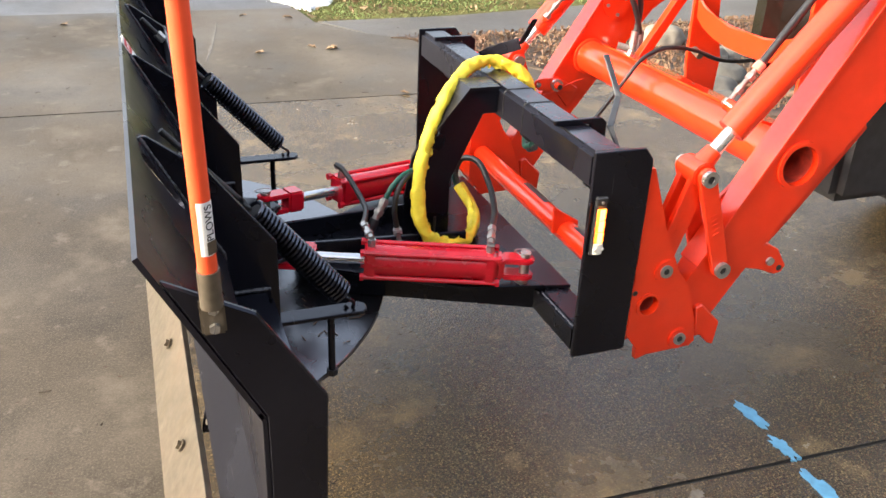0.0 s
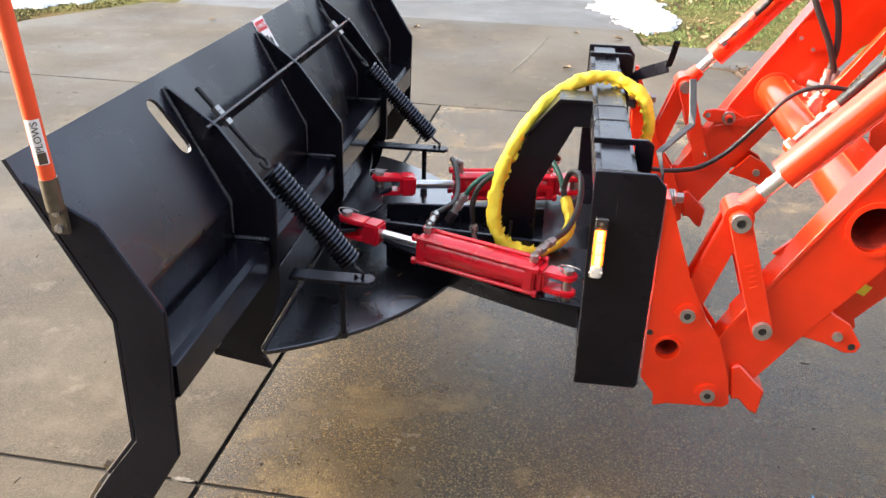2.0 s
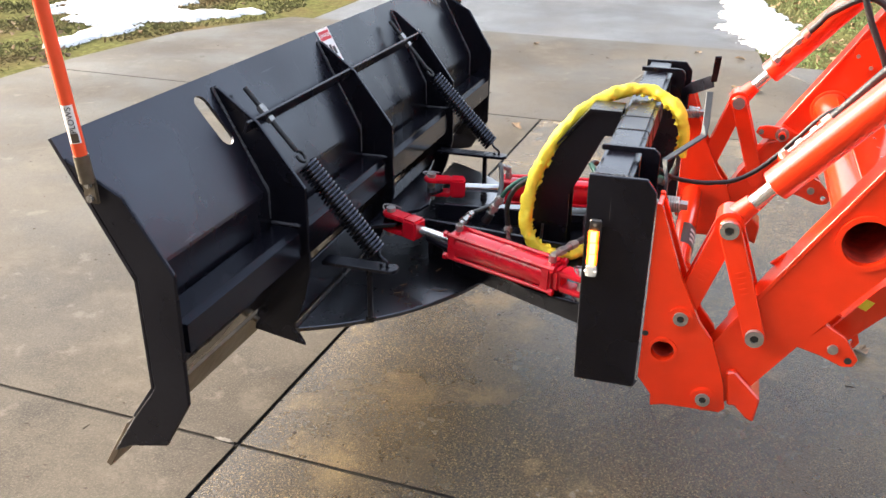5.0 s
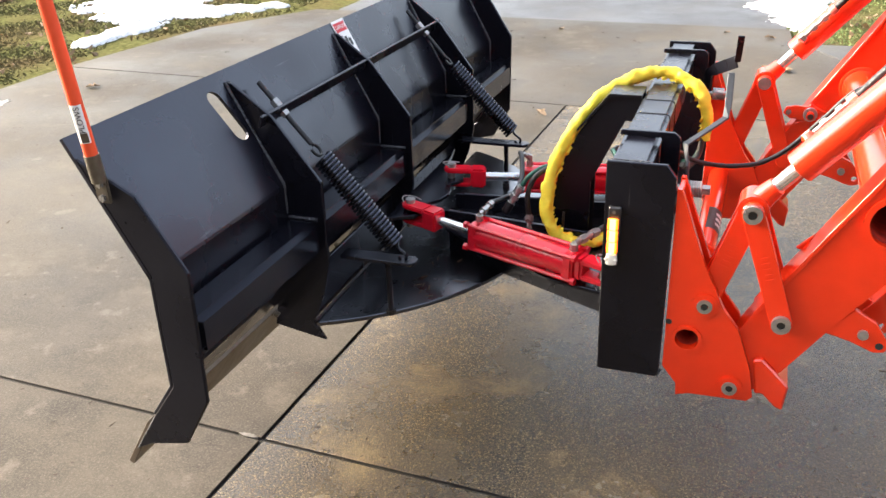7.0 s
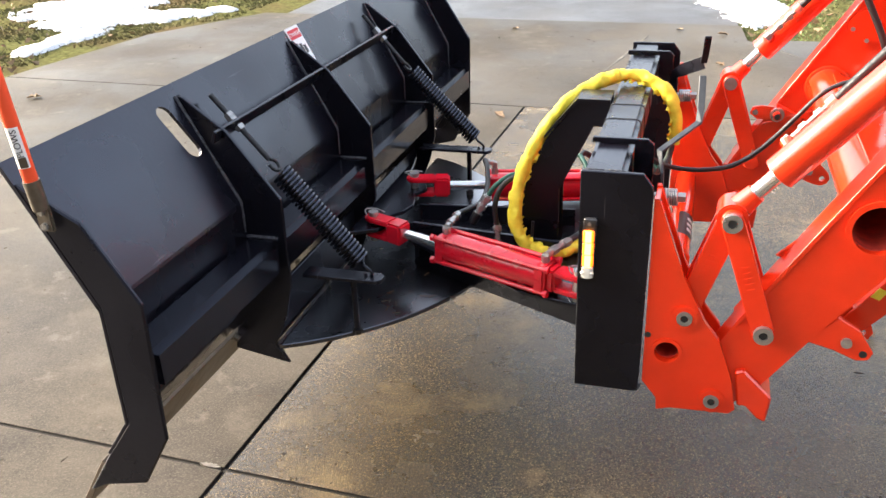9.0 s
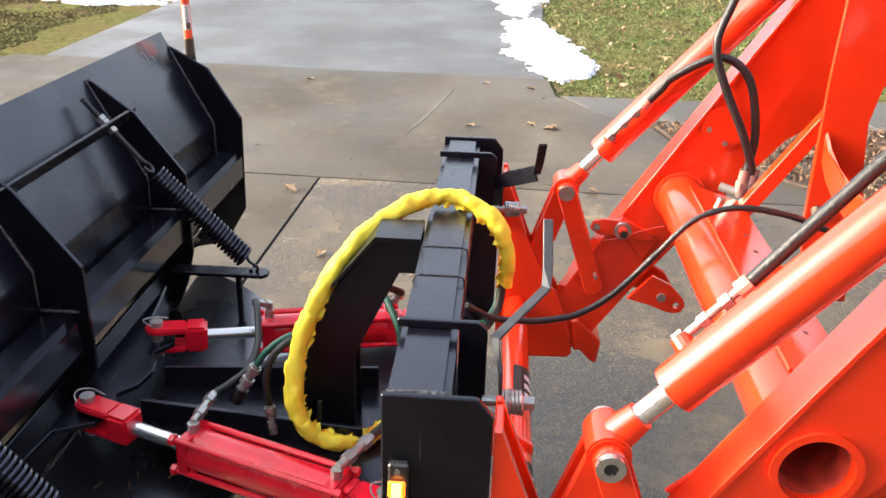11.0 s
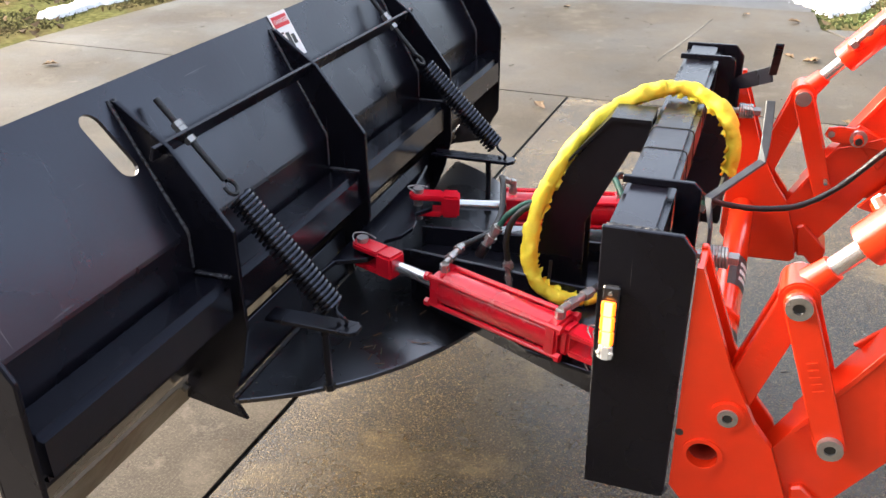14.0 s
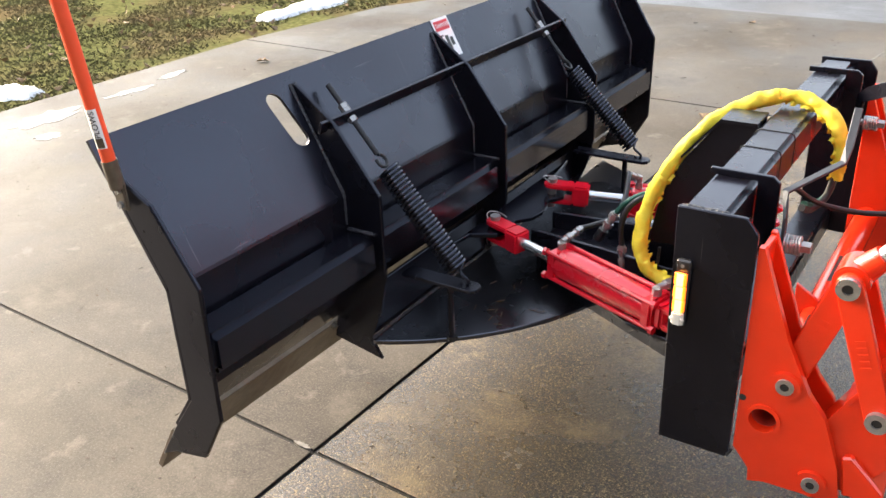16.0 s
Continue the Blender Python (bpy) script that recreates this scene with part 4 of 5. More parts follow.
marker(0.088, BY1 + 0.012, 0.872, (-0.02, 0.0, 1.0), "fluorescent orange marker rod on the blade's other corner")

# ---- loader ----
loader = thing("front_loader", "orange painted tractor front loader with pin links", "loader", (1.3, MID, 0.3))


def loader_side(flip):
    def yy(v):
        return 2 * MID + 0.020 - v if flip else v

    def py(profile, a, b, bevel=0.002):
        a, b = sorted((yy(a), yy(b)))
        return plate_y(profile, a, b, bevel)
    def holed(profile, holes, a, b):
        a, b = sorted((yy(a), yy(b)))
        return plate_holed(profile, holes, a, b)
    out = -1 if not flip else 1
    bracket = [(1.050, 0.795), (1.060, 0.795), (1.122, 0.622), (1.172, 0.520), (1.205, 0.478), (1.240, 0.380), (1.252, 0.312), (1.240, 0.300), (1.115, 0.296), (1.085, 0.287), (1.083, 0.318), (1.050, 0.360)]
    hb = part("hitch_bracket", holed(bracket, [(1.098, 0.440, 0.0262)], 1.556, 1.572), ORANGE, loader, "orange hitch bracket plate")
    part("hitch_cheek", py(bracket, 1.634, 1.648), ORANGE, hb)
    part("hitch_back", py([(1.050, 0.360), (1.062, 0.360), (1.062, 0.79), (1.050, 0.79)], 1.5725, 1.634), ORANGE, hb)
    part("cross_tube_collar", pipe((1.098, yy(1.552), 0.440), (1.098, yy(1.560), 0.440), 0.034, 0.026), ORANGE, hb)
    # Solid black disc for the shade in a hole; nothing is cut.
    part("hole_shade_disc", rod((1.056, yy(1.5562), 0.478), (1.056, yy(1.5552), 0.478), 0.007, 12), FLAT_BLACK, hb)
    arm = [(1.165, 0.395), (1.160, 0.330), (1.192, 0.300), (1.240, 0.310), (1.300, 0.372), (1.390, 0.505), (1.525, 0.688), (1.700, 0.905), (2.060, 1.150), (2.400, 1.250), (2.40, 1.50), (1.90, 1.42), (1.700, 1.265), (1.480, 0.915), (1.378, 0.752), (1.230, 0.512)]
    la = part("loader_arm", holed(arm, [(1.475, 0.756, 0.0500)], 1.573, 1.633), ORANGE, loader, "boxed orange loader arm")
    part("arm_top_flange", py([(1.236, 0.512), (1.384, 0.752), (1.486, 0.915), (1.706, 1.265), (1.700, 1.270), (1.480, 0.922), (1.377, 0.759), (1.230, 0.519)], 1.568, 1.640, 0.001), ORANGE, la)
    part("tube_collar", pipe((1.475, yy(1.566), 0.756), (1.475, yy(1.574), 0.756), 0.0615, 0.0500, 32), ORANGE, la)
    stop = part("stop_block", py([(1.243, 0.405), (1.262, 0.412), (1.325, 0.350), (1.318, 0.284), (1.300, 0.292), (1.272, 0.322), (1.256, 0.318)], 1.560, 1.645, 0.004), ORANGE, la)
    lug = part("lug", py([(1.375, 0.492), (1.430, 0.556), (1.475, 0.530), (1.508, 0.480), (1.500, 0.462), (1.478, 0.458), (1.430, 0.478)], 1.575, 1.590), ORANGE, la)
    part("lug_bolt", rod((1.453, yy(1.575), 0.500), (1.453, yy(1.568), 0.500), 0.011, 16), ZINC, lug)
    # Black disc painting the lug's hole dark.
    part("lug_shade_disc", rod((1.488, yy(1.5748), 0.476), (1.488, yy(1.5738), 0.476), 0.008, 12), FLAT_BLACK, lug)
    # links
    def link(a, b, w, y0, y1, nm):
        a, b = Vector(a), Vector(b)
        d = (b - a).normalized()
        s = Vector((-d.y, d.x))
        prof = []
        ang = math.atan2(d.y, d.x)
        for c, st in ((b, ang - math.pi / 2), (a, ang + math.pi / 2)):
            for t in np.linspace(0, math.pi, 9):
                prof.append((c.x + w * math.cos(st + t), c.y + w * math.sin(st + t)))
        ob = part(nm, py(prof, y0, y1), ORANGE, loader)
        mid, face = (a + b) / 2, (y0 if y0 < 1.6 else y1)
        for k in range(5):
            c = mid + d * (0.013 * (k - 2))
            quad = [c + s * 0.008 - d * 0.003, c + s * 0.008 + d * 0.003, c - s * 0.008 + d * 0.003, c - s * 0.008 - d * 0.003]
            part("cast_mark", py([(v.x, v.y) for v in quad], face - 0.0012, face + 0.0012, 0), ORANGE, ob)
        return ob
    for y0, y1 in ((1.552, 1.566), (1.642, 1.656)):
        link((1.204, 0.758), (1.289, 0.511), 0.023, y0, y1, "boom_link")
    link((1.204, 0.758), (1.129, 0.530), 0.026, 1.574, 1.590, "bucket_link")
    link((1.204, 0.758), (1.129, 0.530), 0.026, 1.616, 1.632, "bucket_link")
    # pins
    for (x, z), r in (((1.129, 0.530), 0.030), ((1.201, 0.330), 0.030)):
        pin = part("pin_boss", rod((x, yy(1.557), z), (x, yy(1.550), z), r, 24, bevel=0.002), ORANGE, loader)
        part("pin_washer", pipe((x, yy(1.5505), z), (x, yy(1.546), z), 0.0165, 0.0085), ZINC, pin)
        # Black plug paints the shade inside the pin's socket.
        part("socket_shade_plug", rod((x, yy(1.5495), z), (x, yy(1.5475), z), 0.0085, 6), FLAT_BLACK, pin)
    for x, z in ((1.204, 0.758), (1.289, 0.511)):
        pin = part("pin_head", pipe((x, yy(1.5525), z), (x, yy(1.541), z), 0.0200, 0.0095), ZINC, loader, "zinc pin washer with a black plug as its socket")
        # Same black plug for this socket's inner shade.
        part("socket_shade_plug", rod((x, yy(1.5505), z), (x, yy(1.545), z), 0.0100, 6), FLAT_BLACK, pin)
        part("pin_shaft", rod((x, yy(1.553), z), (x, yy(1.657), z), 0.0165, 18), ORANGE, pin)
        if z > 0.6:
            part("inner_pin_end", rod((x, yy(1.657), z), (x, yy(1.664), z), 0.019, 18), ZINC, pin)
    part("grease_nipple", rod((1.289, yy(1.664), 0.553), (1.289, yy(1.690), 0.553), 0.005, 8), ZINC, loader)
    part("pin_boss", rod((1.204, yy(1.567), 0.758), (1.204, yy(1.640), 0.758), 0.031, 24, bevel=0.003), ORANGE, loader, smooth=True)
    # bucket cylinder
    a, d = Vector((1.204, yy(1.603), 0.758)), Vector((0.660, 0, 0.751)).normalized()
    part("rod_eye_neck", rod(a + d * 0.02, a + d * 0.062, 0.026, 20, r1=0.021), ORANGE, loader, smooth=True)
    part("piston_rod", rod(a + d * 0.06, a + d * 0.18, 0.0165, 20), CHROME, loader, "bright chrome piston rod", smooth=True)
    brl = part("bucket_cylinder", rod(a + d * 0.118, a + d * 0.80, 0.0355, 32, bevel=0.002), ORANGE, loader, "orange bucket cylinder barrel", smooth=True)
    part("gland_ring", rod(a + d * 0.218, a + d * 0.2195, 0.0360, 32), ORANGE, brl)
    inn = Vector((0, -out, 0))
    updir = d.cross(inn) if d.cross(inn).z > 0 else -d.cross(inn)
    updir = (inn * 0.88 + updir * 0.47).normalized()
    b = a + d * 0.165 + updir * 0.032
    part("port_boss", rod(b - updir * 0.01, b + updir * 0.022, 0.015, 14), ORANGE, brl)
    f = part("hose_fitting", rod(b + updir * 0.022, b + updir * 0.024 + d * 0.10, 0.0064, 12), FITTING, brl, "dull zinc hose fitting")
    for s, r in ((-0.006, 0.0130), (0.034, 0.0105), (0.072, 0.0115)):
        part("hex_collar", rod(b + updir * 0.022 + d * s, b + updir * 0.022 + d * (s + 0.015), r, 6), FITTING, f)
    part("tape_band", rod(b + updir * 0.023 + d * 0.100, b + updir * 0.023 + d * 0.120, 0.0132, 12), PINK, f)
    e = b + updir * 0.023 + d * 0.112
    if flip:
        path = [e, e + d * 0.045, e + d * 0.085, (1.510, 2.580, 1.098), (1.578, 2.567, 1.058), (1.610, 2.560, 0.935), (1.603, 2.556, 0.845)]
        part("black_hose", sweep(spline(path, 8), 0.0095, 12), RUBBER, loader, smooth=True)
        part("black_hose", sweep(spline([(1.53, 2.60, 1.22), (1.500, 2.575, 1.130), (1.525, 2.560, 1.044), (1.583, 2.548, 0.929), (1.618, 2.553, 0.842)], 8), 0.0095, 12), RUBBER, loader, smooth=True)
        for x in (1.601, 1.622):
            q = part("hose_coupling", rod((x, 2.556, 0.85), (x - 0.004, 2.556, 0.785), 0.0125, 12), ZINC, loader, "zinc hose coupling", smooth=True)
            part("hex_collar", rod((x - 0.002, 2.556, 0.822), (x - 0.003, 2.556, 0.806), 0.0155, 6), ZINC, q)
        part("hose_elbow", rod((1.600, 2.556, 0.79), (1.555, 2.58, 0.80), 0.011, 12), ZINC, loader)
    else:
        path = [e, e + d * 0.15 + updir * 0.01, e + d * 0.32 + updir * 0.018, e + d * 0.60 + updir * 0.016]
        part("black_hose", sweep(spline(path, 8), 0.0100, 12), RUBBER, loader, smooth=True)
    # valve-pin plate on the arm's inner face
    part("inner_gusset", py([(1.300, 0.655), (1.345, 0.700), (1.440, 0.650), (1.405, 0.585), (1.360, 0.640)], 1.6335, 1.644), ORANGE, la)
    if flip:
        pb = part("inner_pin", rod((1.345, yy(1.644), 0.672), (1.345, yy(1.690), 0.672), 0.012, 14), ORANGE, la)
        part("inner_pin_washer", pipe((1.345, yy(1.660), 0.672), (1.345, yy(1.672), 0.672), 0.0205, 0.0115), ZINC, pb)
        part("inner_pin_end", rod((1.345, yy(1.690), 0.672), (1.345, yy(1.693), 0.672), 0.009, 14), FLAT_BLACK, pb)
        part("keeper_plate", py([(1.268, 0.668), (1.275, 0.688), (1.300, 0.694), (1.362, 0.690), (1.418, 0.662), (1.424, 0.644), (1.400, 0.640), (1.345, 0.650), (1.290, 0.652)], 1.6445, 1.652, 0.0015), ORANGE, la)
        part("keeper_bolt", rod((1.283, yy(1.652), 0.674), (1.283, yy(1.660), 0.674), 0.009, 6), ZINC, la)
        part("thin_wire", sweep(spline([(1.30, yy(1.662), 0.640), (1.34, yy(1.664), 0.652), (1.40, yy(1.668), 0.678), (1.44, yy(1.672), 0.690)], 6), 0.0016, 6), ORANGE, la)
    else:
        lb = part("lower_bar", py([(1.440, 0.492), (1.530, 0.618), (1.72, 0.845), (1.75, 0.800), (1.557, 0.556), (1.495, 0.484), (1.462, 0.478)], 1.655, 1.690), ORANGE, la, "orange bar below the arm")
        part("yellow_sticker", py([(1.498, 0.570), (1.512, 0.592), (1.530, 0.585), (1.516, 0.563)], 1.653, 1.6545, 0), YELLOW, lb)
    il = part("inner_lug", holed([(1.375, 0.492), (1.430, 0.556), (1.478, 0.534), (1.512, 0.498), (1.518, 0.480), (1.510, 0.464), (1.492, 0.458), (1.470, 0.462), (1.430, 0.478)], [(1.496, 0.480, 0.008)], 1.660, 1.672), ORANGE, la)
    part("lug_bolt", rod((1.456, yy(1.672), 0.502), (1.456, yy(1.680), 0.502), 0.011, 16), ZINC, il)
    part("arm_cover", rod((1.555, yy(1.634), 0.930), (1.555, yy(1.642), 0.930), 0.050, 28), ORANGE, la)
    for ax, az in ((1.520, 0.925), (1.560, 0.893), (1.585, 0.945)):
        part("cover_bolt", rod((ax, yy(1.642), az), (ax, yy(1.646), az), 0.006, 10), ZINC, la)
    # latch lever on the hitch
    lever = ((1.058, 1.712, 0.730), (1.056, 1.716, 0.790), (1.045, 1.742, 0.832), (1.122, 1.846, 0.868), (1.124, 1.872, 0.893), (1.122, 1.928, 0.953))
    if flip:
        run = [Vector(p) for p in ((1.040, 2.545, 0.700), (1.040, 2.545, 0.795), (1.060, 2.515, 0.815), (1.120, 2.428, 0.862))]
        lv = part("latch_lever", upright_strap(run, 0.036, 0.006), BLACK, loader, "black flat latch lever with a bent tip")
        part("lever_tip", strap_along([Vector(p) for p in ((1.121, 2.427, 0.862), (1.124, 2.398, 0.893), (1.127, 2.352, 0.950))], 0.018, 0.006), BLACK, lv)
    else:
        lv = part("latch_lever", strap_along([Vector((x, yy(y), z)) for x, y, z in lever], 0.016, 0.006), GREYBAR, loader, "grey flat latch lever")
    zs = 0.735
    y0 = yy(1.722)
    part("latch_pin", rod((1.03, y0, zs), (1.105, y0, zs), 0.008, 12), ZINC, lv)
    coil = [Vector((1.058 + 0.034 * t / 72, y0 + 0.0165 * math.cos(2 * math.pi * t / 12), zs + 0.0165 * math.sin(2 * math.pi * t / 12))) for t in range(73)]
    part("latch_spring", sweep(coil, 0.0032, 6), ZINC, lv, "bright latch spring", smooth=True)
    part("latch_nut", rod((1.092, y0, zs), (1.109, y0, zs), 0.012, 6), ZINC, lv)


loader_side(False)
loader_side(True)
tube = part("torque_tube", pipe((1.475, 1.6335, 0.756), (1.475, 2.6225, 0.756), 0.0545, 0.0502, 40), ORANGE, loader, "orange torque tube across the arms", smooth=True)
for y in (1.640, 2.614):
    part("tube_weld", sweep([Vector((1.475 + 0.057 * math.cos(a), y, 0.756 + 0.057 * math.sin(a))) for a in np.linspace(0, 6.283, 40)], 0.006, 6), ORANGE, tube)
bm = bmesh.new()
add_poly(bm, [(1.474, 1.73, 0.812), (1.584, 1.73, 0.778), (1.591, 1.73, 0.710), (1.597, 1.73, 0.710), (1.591, 1.73, 0.783), (1.475, 1.73, 0.818)], (0, 0.80, 0))
shelf = part("valve_shelf", bm, ORANGE, tube, "orange bent plate with small black discs as holes")
for y in np.linspace(1.80, 2.45, 9):
    # Black discs laid on the shelf for the dark of its holes.
    part("hole_shade_disc", rod((1.545, y, 0.7935), (1.5463, y, 0.7978), 0.0048, 10), FLAT_BLACK, shelf)
part("shelf_bolt", rod((1.53, 2.46, 0.797), (1.533, 2.46, 0.813), 0.009, 6), ZINC, shelf)
lower = part("cross_tube", pipe((1.098, 1.5725, 0.440), (1.098, 2.683, 0.440), 0.032, 0.0262, 28), ORANGE, loader, "orange lower cross tube with warning stickers", smooth=True)
def tube_patch(y0, y1, r, a0, a1):
    """A label bent round the lower cross tube."""
    bm = bmesh.new()
    rows = [[bm.verts.new((1.098 + q * math.cos(a), y, 0.440 + q * math.sin(a))) for a in np.linspace(a0, a1, 9)] for y in (y0, y1) for q in (r, r - 0.0005)]
    for u, v in ((0, 2), (1, 3)):
        for k in range(8):
            bm.faces.new((rows[u][k], rows[u][k + 1], rows[v][k + 1], rows[v][k]))
    return bm


# Linings added inside both tubes to paint in their inner shade.
part("bore_shade_lining", pipe((1.098, 1.574, 0.440), (1.098, 2.680, 0.440), 0.0261, 0.0248, 24), BORE_SHADE, lower, "darkened orange lining that paints the shade inside the tube", smooth=True)
part("bore_shade_lining", pipe((1.475, 1.585, 0.756), (1.475, 2.65, 0.756), 0.0499, 0.0485, 32), BORE_SHADE, tube, "darkened orange lining that paints the shade inside the tube", smooth=True)
for y in (1.79, 2.12):
    st = part("warning_sticker", tube_patch(y, y + 0.15, 0.0327, -0.4, 1.75), FLAT_BLACK, lower, "black warning sticker with pale lines")
    for k in range(3):
        part("sticker_line", tube_patch(y + 0.03 + 0.035 * k, y + 0.048 + 0.035 * k, 0.0334, 0.2, 1.0), WHITE, st)
part("tube_bracket", plate_y([(1.05, 0.52), (1.13, 0.47), (1.13, 0.44), (1.05, 0.44)], 1.98, 1.99), ORANGE, lower)

# black control cable from the plow to the tractor
cable = thing("wire_loom", "thin black taped wire loom from the plow to the tractor", "cable", (1.3, 2.2, 0.7))
part("loom", sweep(spline([(0.99, 2.10, 0.70), (1.04, 2.13, 0.66), (1.10, 2.16, 0.640), (1.16, 2.18, 0.636), (1.22, 2.20, 0.645), (1.285, 2.21, 0.69), (1.36, 2.22, 0.775), (1.42, 2.225, 0.845), (1.48, 2.225, 0.875), (1.54, 2.225, 0.878), (1.62, 2.23, 0.862), (1.70, 2.235, 0.832), (1.78, 2.235, 0.822), (1.88, 2.22, 0.83)], 10), 0.0062, 10, None,
                   lambda i, a: 1.0 + 0.08 * ((i // 3) % 2)), RUBBER, cable, smooth=True)

# ---- tractor front ----
tractor = thing("tractor", "orange tractor front with grille guard and dark hood", "tractor", (2.4, MID, 0.0))
for s in (-1, 1):
    y = MID + s * 0.255
    post = [(1.690, 1.50), (1.680, 1.10), (1.685, 0.80), (1.707, 0.62), (1.805, 0.62), (1.813, 0.80), (1.785, 0.90), (1.773, 1.02), (1.795, 1.14), (1.86, 1.30), (1.86, 1.50)]
    pp = part("guard_post", plate_y(post, y - 0.006, y + 0.006), ORANGE, tractor, "orange grille guard post")
    part("guard_light", rod((1.705, y - s * 0.006, 0.83), (1.705, y - s * 0.044, 0.818), 0.012, 16), STEEL, pp, "round metal fitting")
strip = [(1.692, y, z) for y, z in ((2.378, 1.000), (2.330, 0.968), (2.270, 0.948), (2.200, 0.938), (2.118, 0.935), (2.036, 0.938), (1.966, 0.948), (1.906, 0.968), (1.858, 1.000))]
bm = bmesh.new()
add_poly(bm, strip + [(x + 0.005, y, z + 0.006) for x, y, z in strip[::-1]], (0.004, 0, -0.060))
part("guard_hoop", bm, ORANGE, tractor, "curved orange guard strip")
nose = [(2.9, 1.87), (1.98, 1.88), (1.915, 1.90), (1.845, 1.96), (1.815, 2.04), (1.808, 2.12), (1.815, 2.20), (1.845, 2.28), (1.915, 2.34), (1.98, 2.36), (2.9, 2.37)]
part("hood", plate_z(nose, 0.80, 1.42, 0.02), HOOD, tractor, "dark glossy tractor hood")
ring = [Vector((1.800, 2.118 + 0.036 * math.cos(a), 1.168 + 0.040 * math.sin(a))) for a in np.linspace(0, 6.283, 33)]
part("badge_ring", sweep(ring, 0.0048, 10), CHROME, tractor, "chrome ring badge", smooth=True)
part("badge_mark", plate_z([(1.800, 2.108), (1.806, 2.108), (1.806, 2.128), (1.800, 2.128)], 1.152, 1.186), STEEL, tractor)
part("engine_block", box(2.02, 2.9, 1.96, 2.28, 0.42, 0.80, 0.03), ENGINE, tractor)
part("front_axle", rod((3.2, 1.55, 0.36), (3.2, 2.69, 0.36), 0.055, 20), ENGINE, tractor)
for y in (1.58, 2.66):
    wh = part("front_wheel", rod((3.2, y - 0.09, 0.345), (3.2, y + 0.09, 0.345), 0.345, 40, bevel=0.04), RUBBER, tractor, "black lugged front tyre", smooth=True)
    part("rim", rod((3.2, y - 0.095, 0.345), (3.2, y + 0.095, 0.345), 0.20, 32), ORANGE, wh)
    for k in range(24):
        a = 2 * math.pi * k / 24
        lug = box(-0.012, 0.012, -0.085 if k % 2 else 0.0, 0.0 if k % 2 else 0.085, 0.335, 0.365, 0.004, 1)
        lug.transform(Matrix.Translation((3.2, y, 0.365)) @ Matrix.Rotation(a, 4, "Y"))
        part("tread_lug", lug, RUBBER, wh)
part("brace_bar", plate_y([(1.575, 0.775), (1.605, 0.760), (1.775, 1.020), (1.745, 1.035)], 2.485, 2.512), ORANGE, tractor, "orange diagonal brace")


# ---- garden, snow and litter ----
rg = random.Random(11)


def blades(name, spots, label, tall, mat):
    """Grass as one sheet of small crossed blades."""
    verts, faces = [], []
    for x, y in spots:
        a, h, w = rg.uniform(0, 6.28), tall * rg.uniform(0.5, 1.2), rg.uniform(0.0025, 0.0055)
        lx, ly = rg.uniform(-0.03, 0.03), rg.uniform(-0.03, 0.03)
        i = len(verts)
        verts += [(x - w * math.cos(a), y - w * math.sin(a), -0.022), (x + w * math.cos(a), y + w * math.sin(a), -0.06), (x + lx, y + ly, -0.022 + h)]
        faces.append((i, i + 1, i + 2))
    me = bpy.data.meshes.new(name)
    me.from_pydata(verts, [], faces)
    me.materials.append(mat)
    return tagged(new(name, me), label, "grass", kind="stuff")


def left_edge(y):
    return -3.60 - 0.06 * math.sin(3.1 * y) - 0.04 * math.sin(7.7 * y) + (0.55 * min(max((y - 6.0) / 1.2, 0), 1))


spots = []
while len(spots) < 75000:
    x, y = rg.uniform(-7.2, -2.5), rg.uniform(1.2, 15)
    if x < left_edge(y) and noise.noise((x * 1.3, y * 1.3, 0)) > -0.15 + rg.uniform(-0.2, 0.2):
        spots.append((x, y))
blades("lawn_grass", spots, "thin wet winter lawn grass beside the driveway", 0.020, GRASS)
spots = []
while len(spots) < 60000:
    x, y = rg.uniform(1.2, 8.0), rg.uniform(6.7, 15)
    if y > 6.78 + max(x - 2.3, 0) * 0.16 and x > 1.36 + 0.05 * math.sin(4 * y) - 0.02 * (y - 7) and noise.noise((x * 1.2, y * 1.2, 4)) > -0.45 + rg.uniform(-0.2, 0.2):
        spots.append((x, y))
blades("lawn_grass", spots, "green wet lawn grass beyond the garden path", 0.021, GRASS_RIGHT)


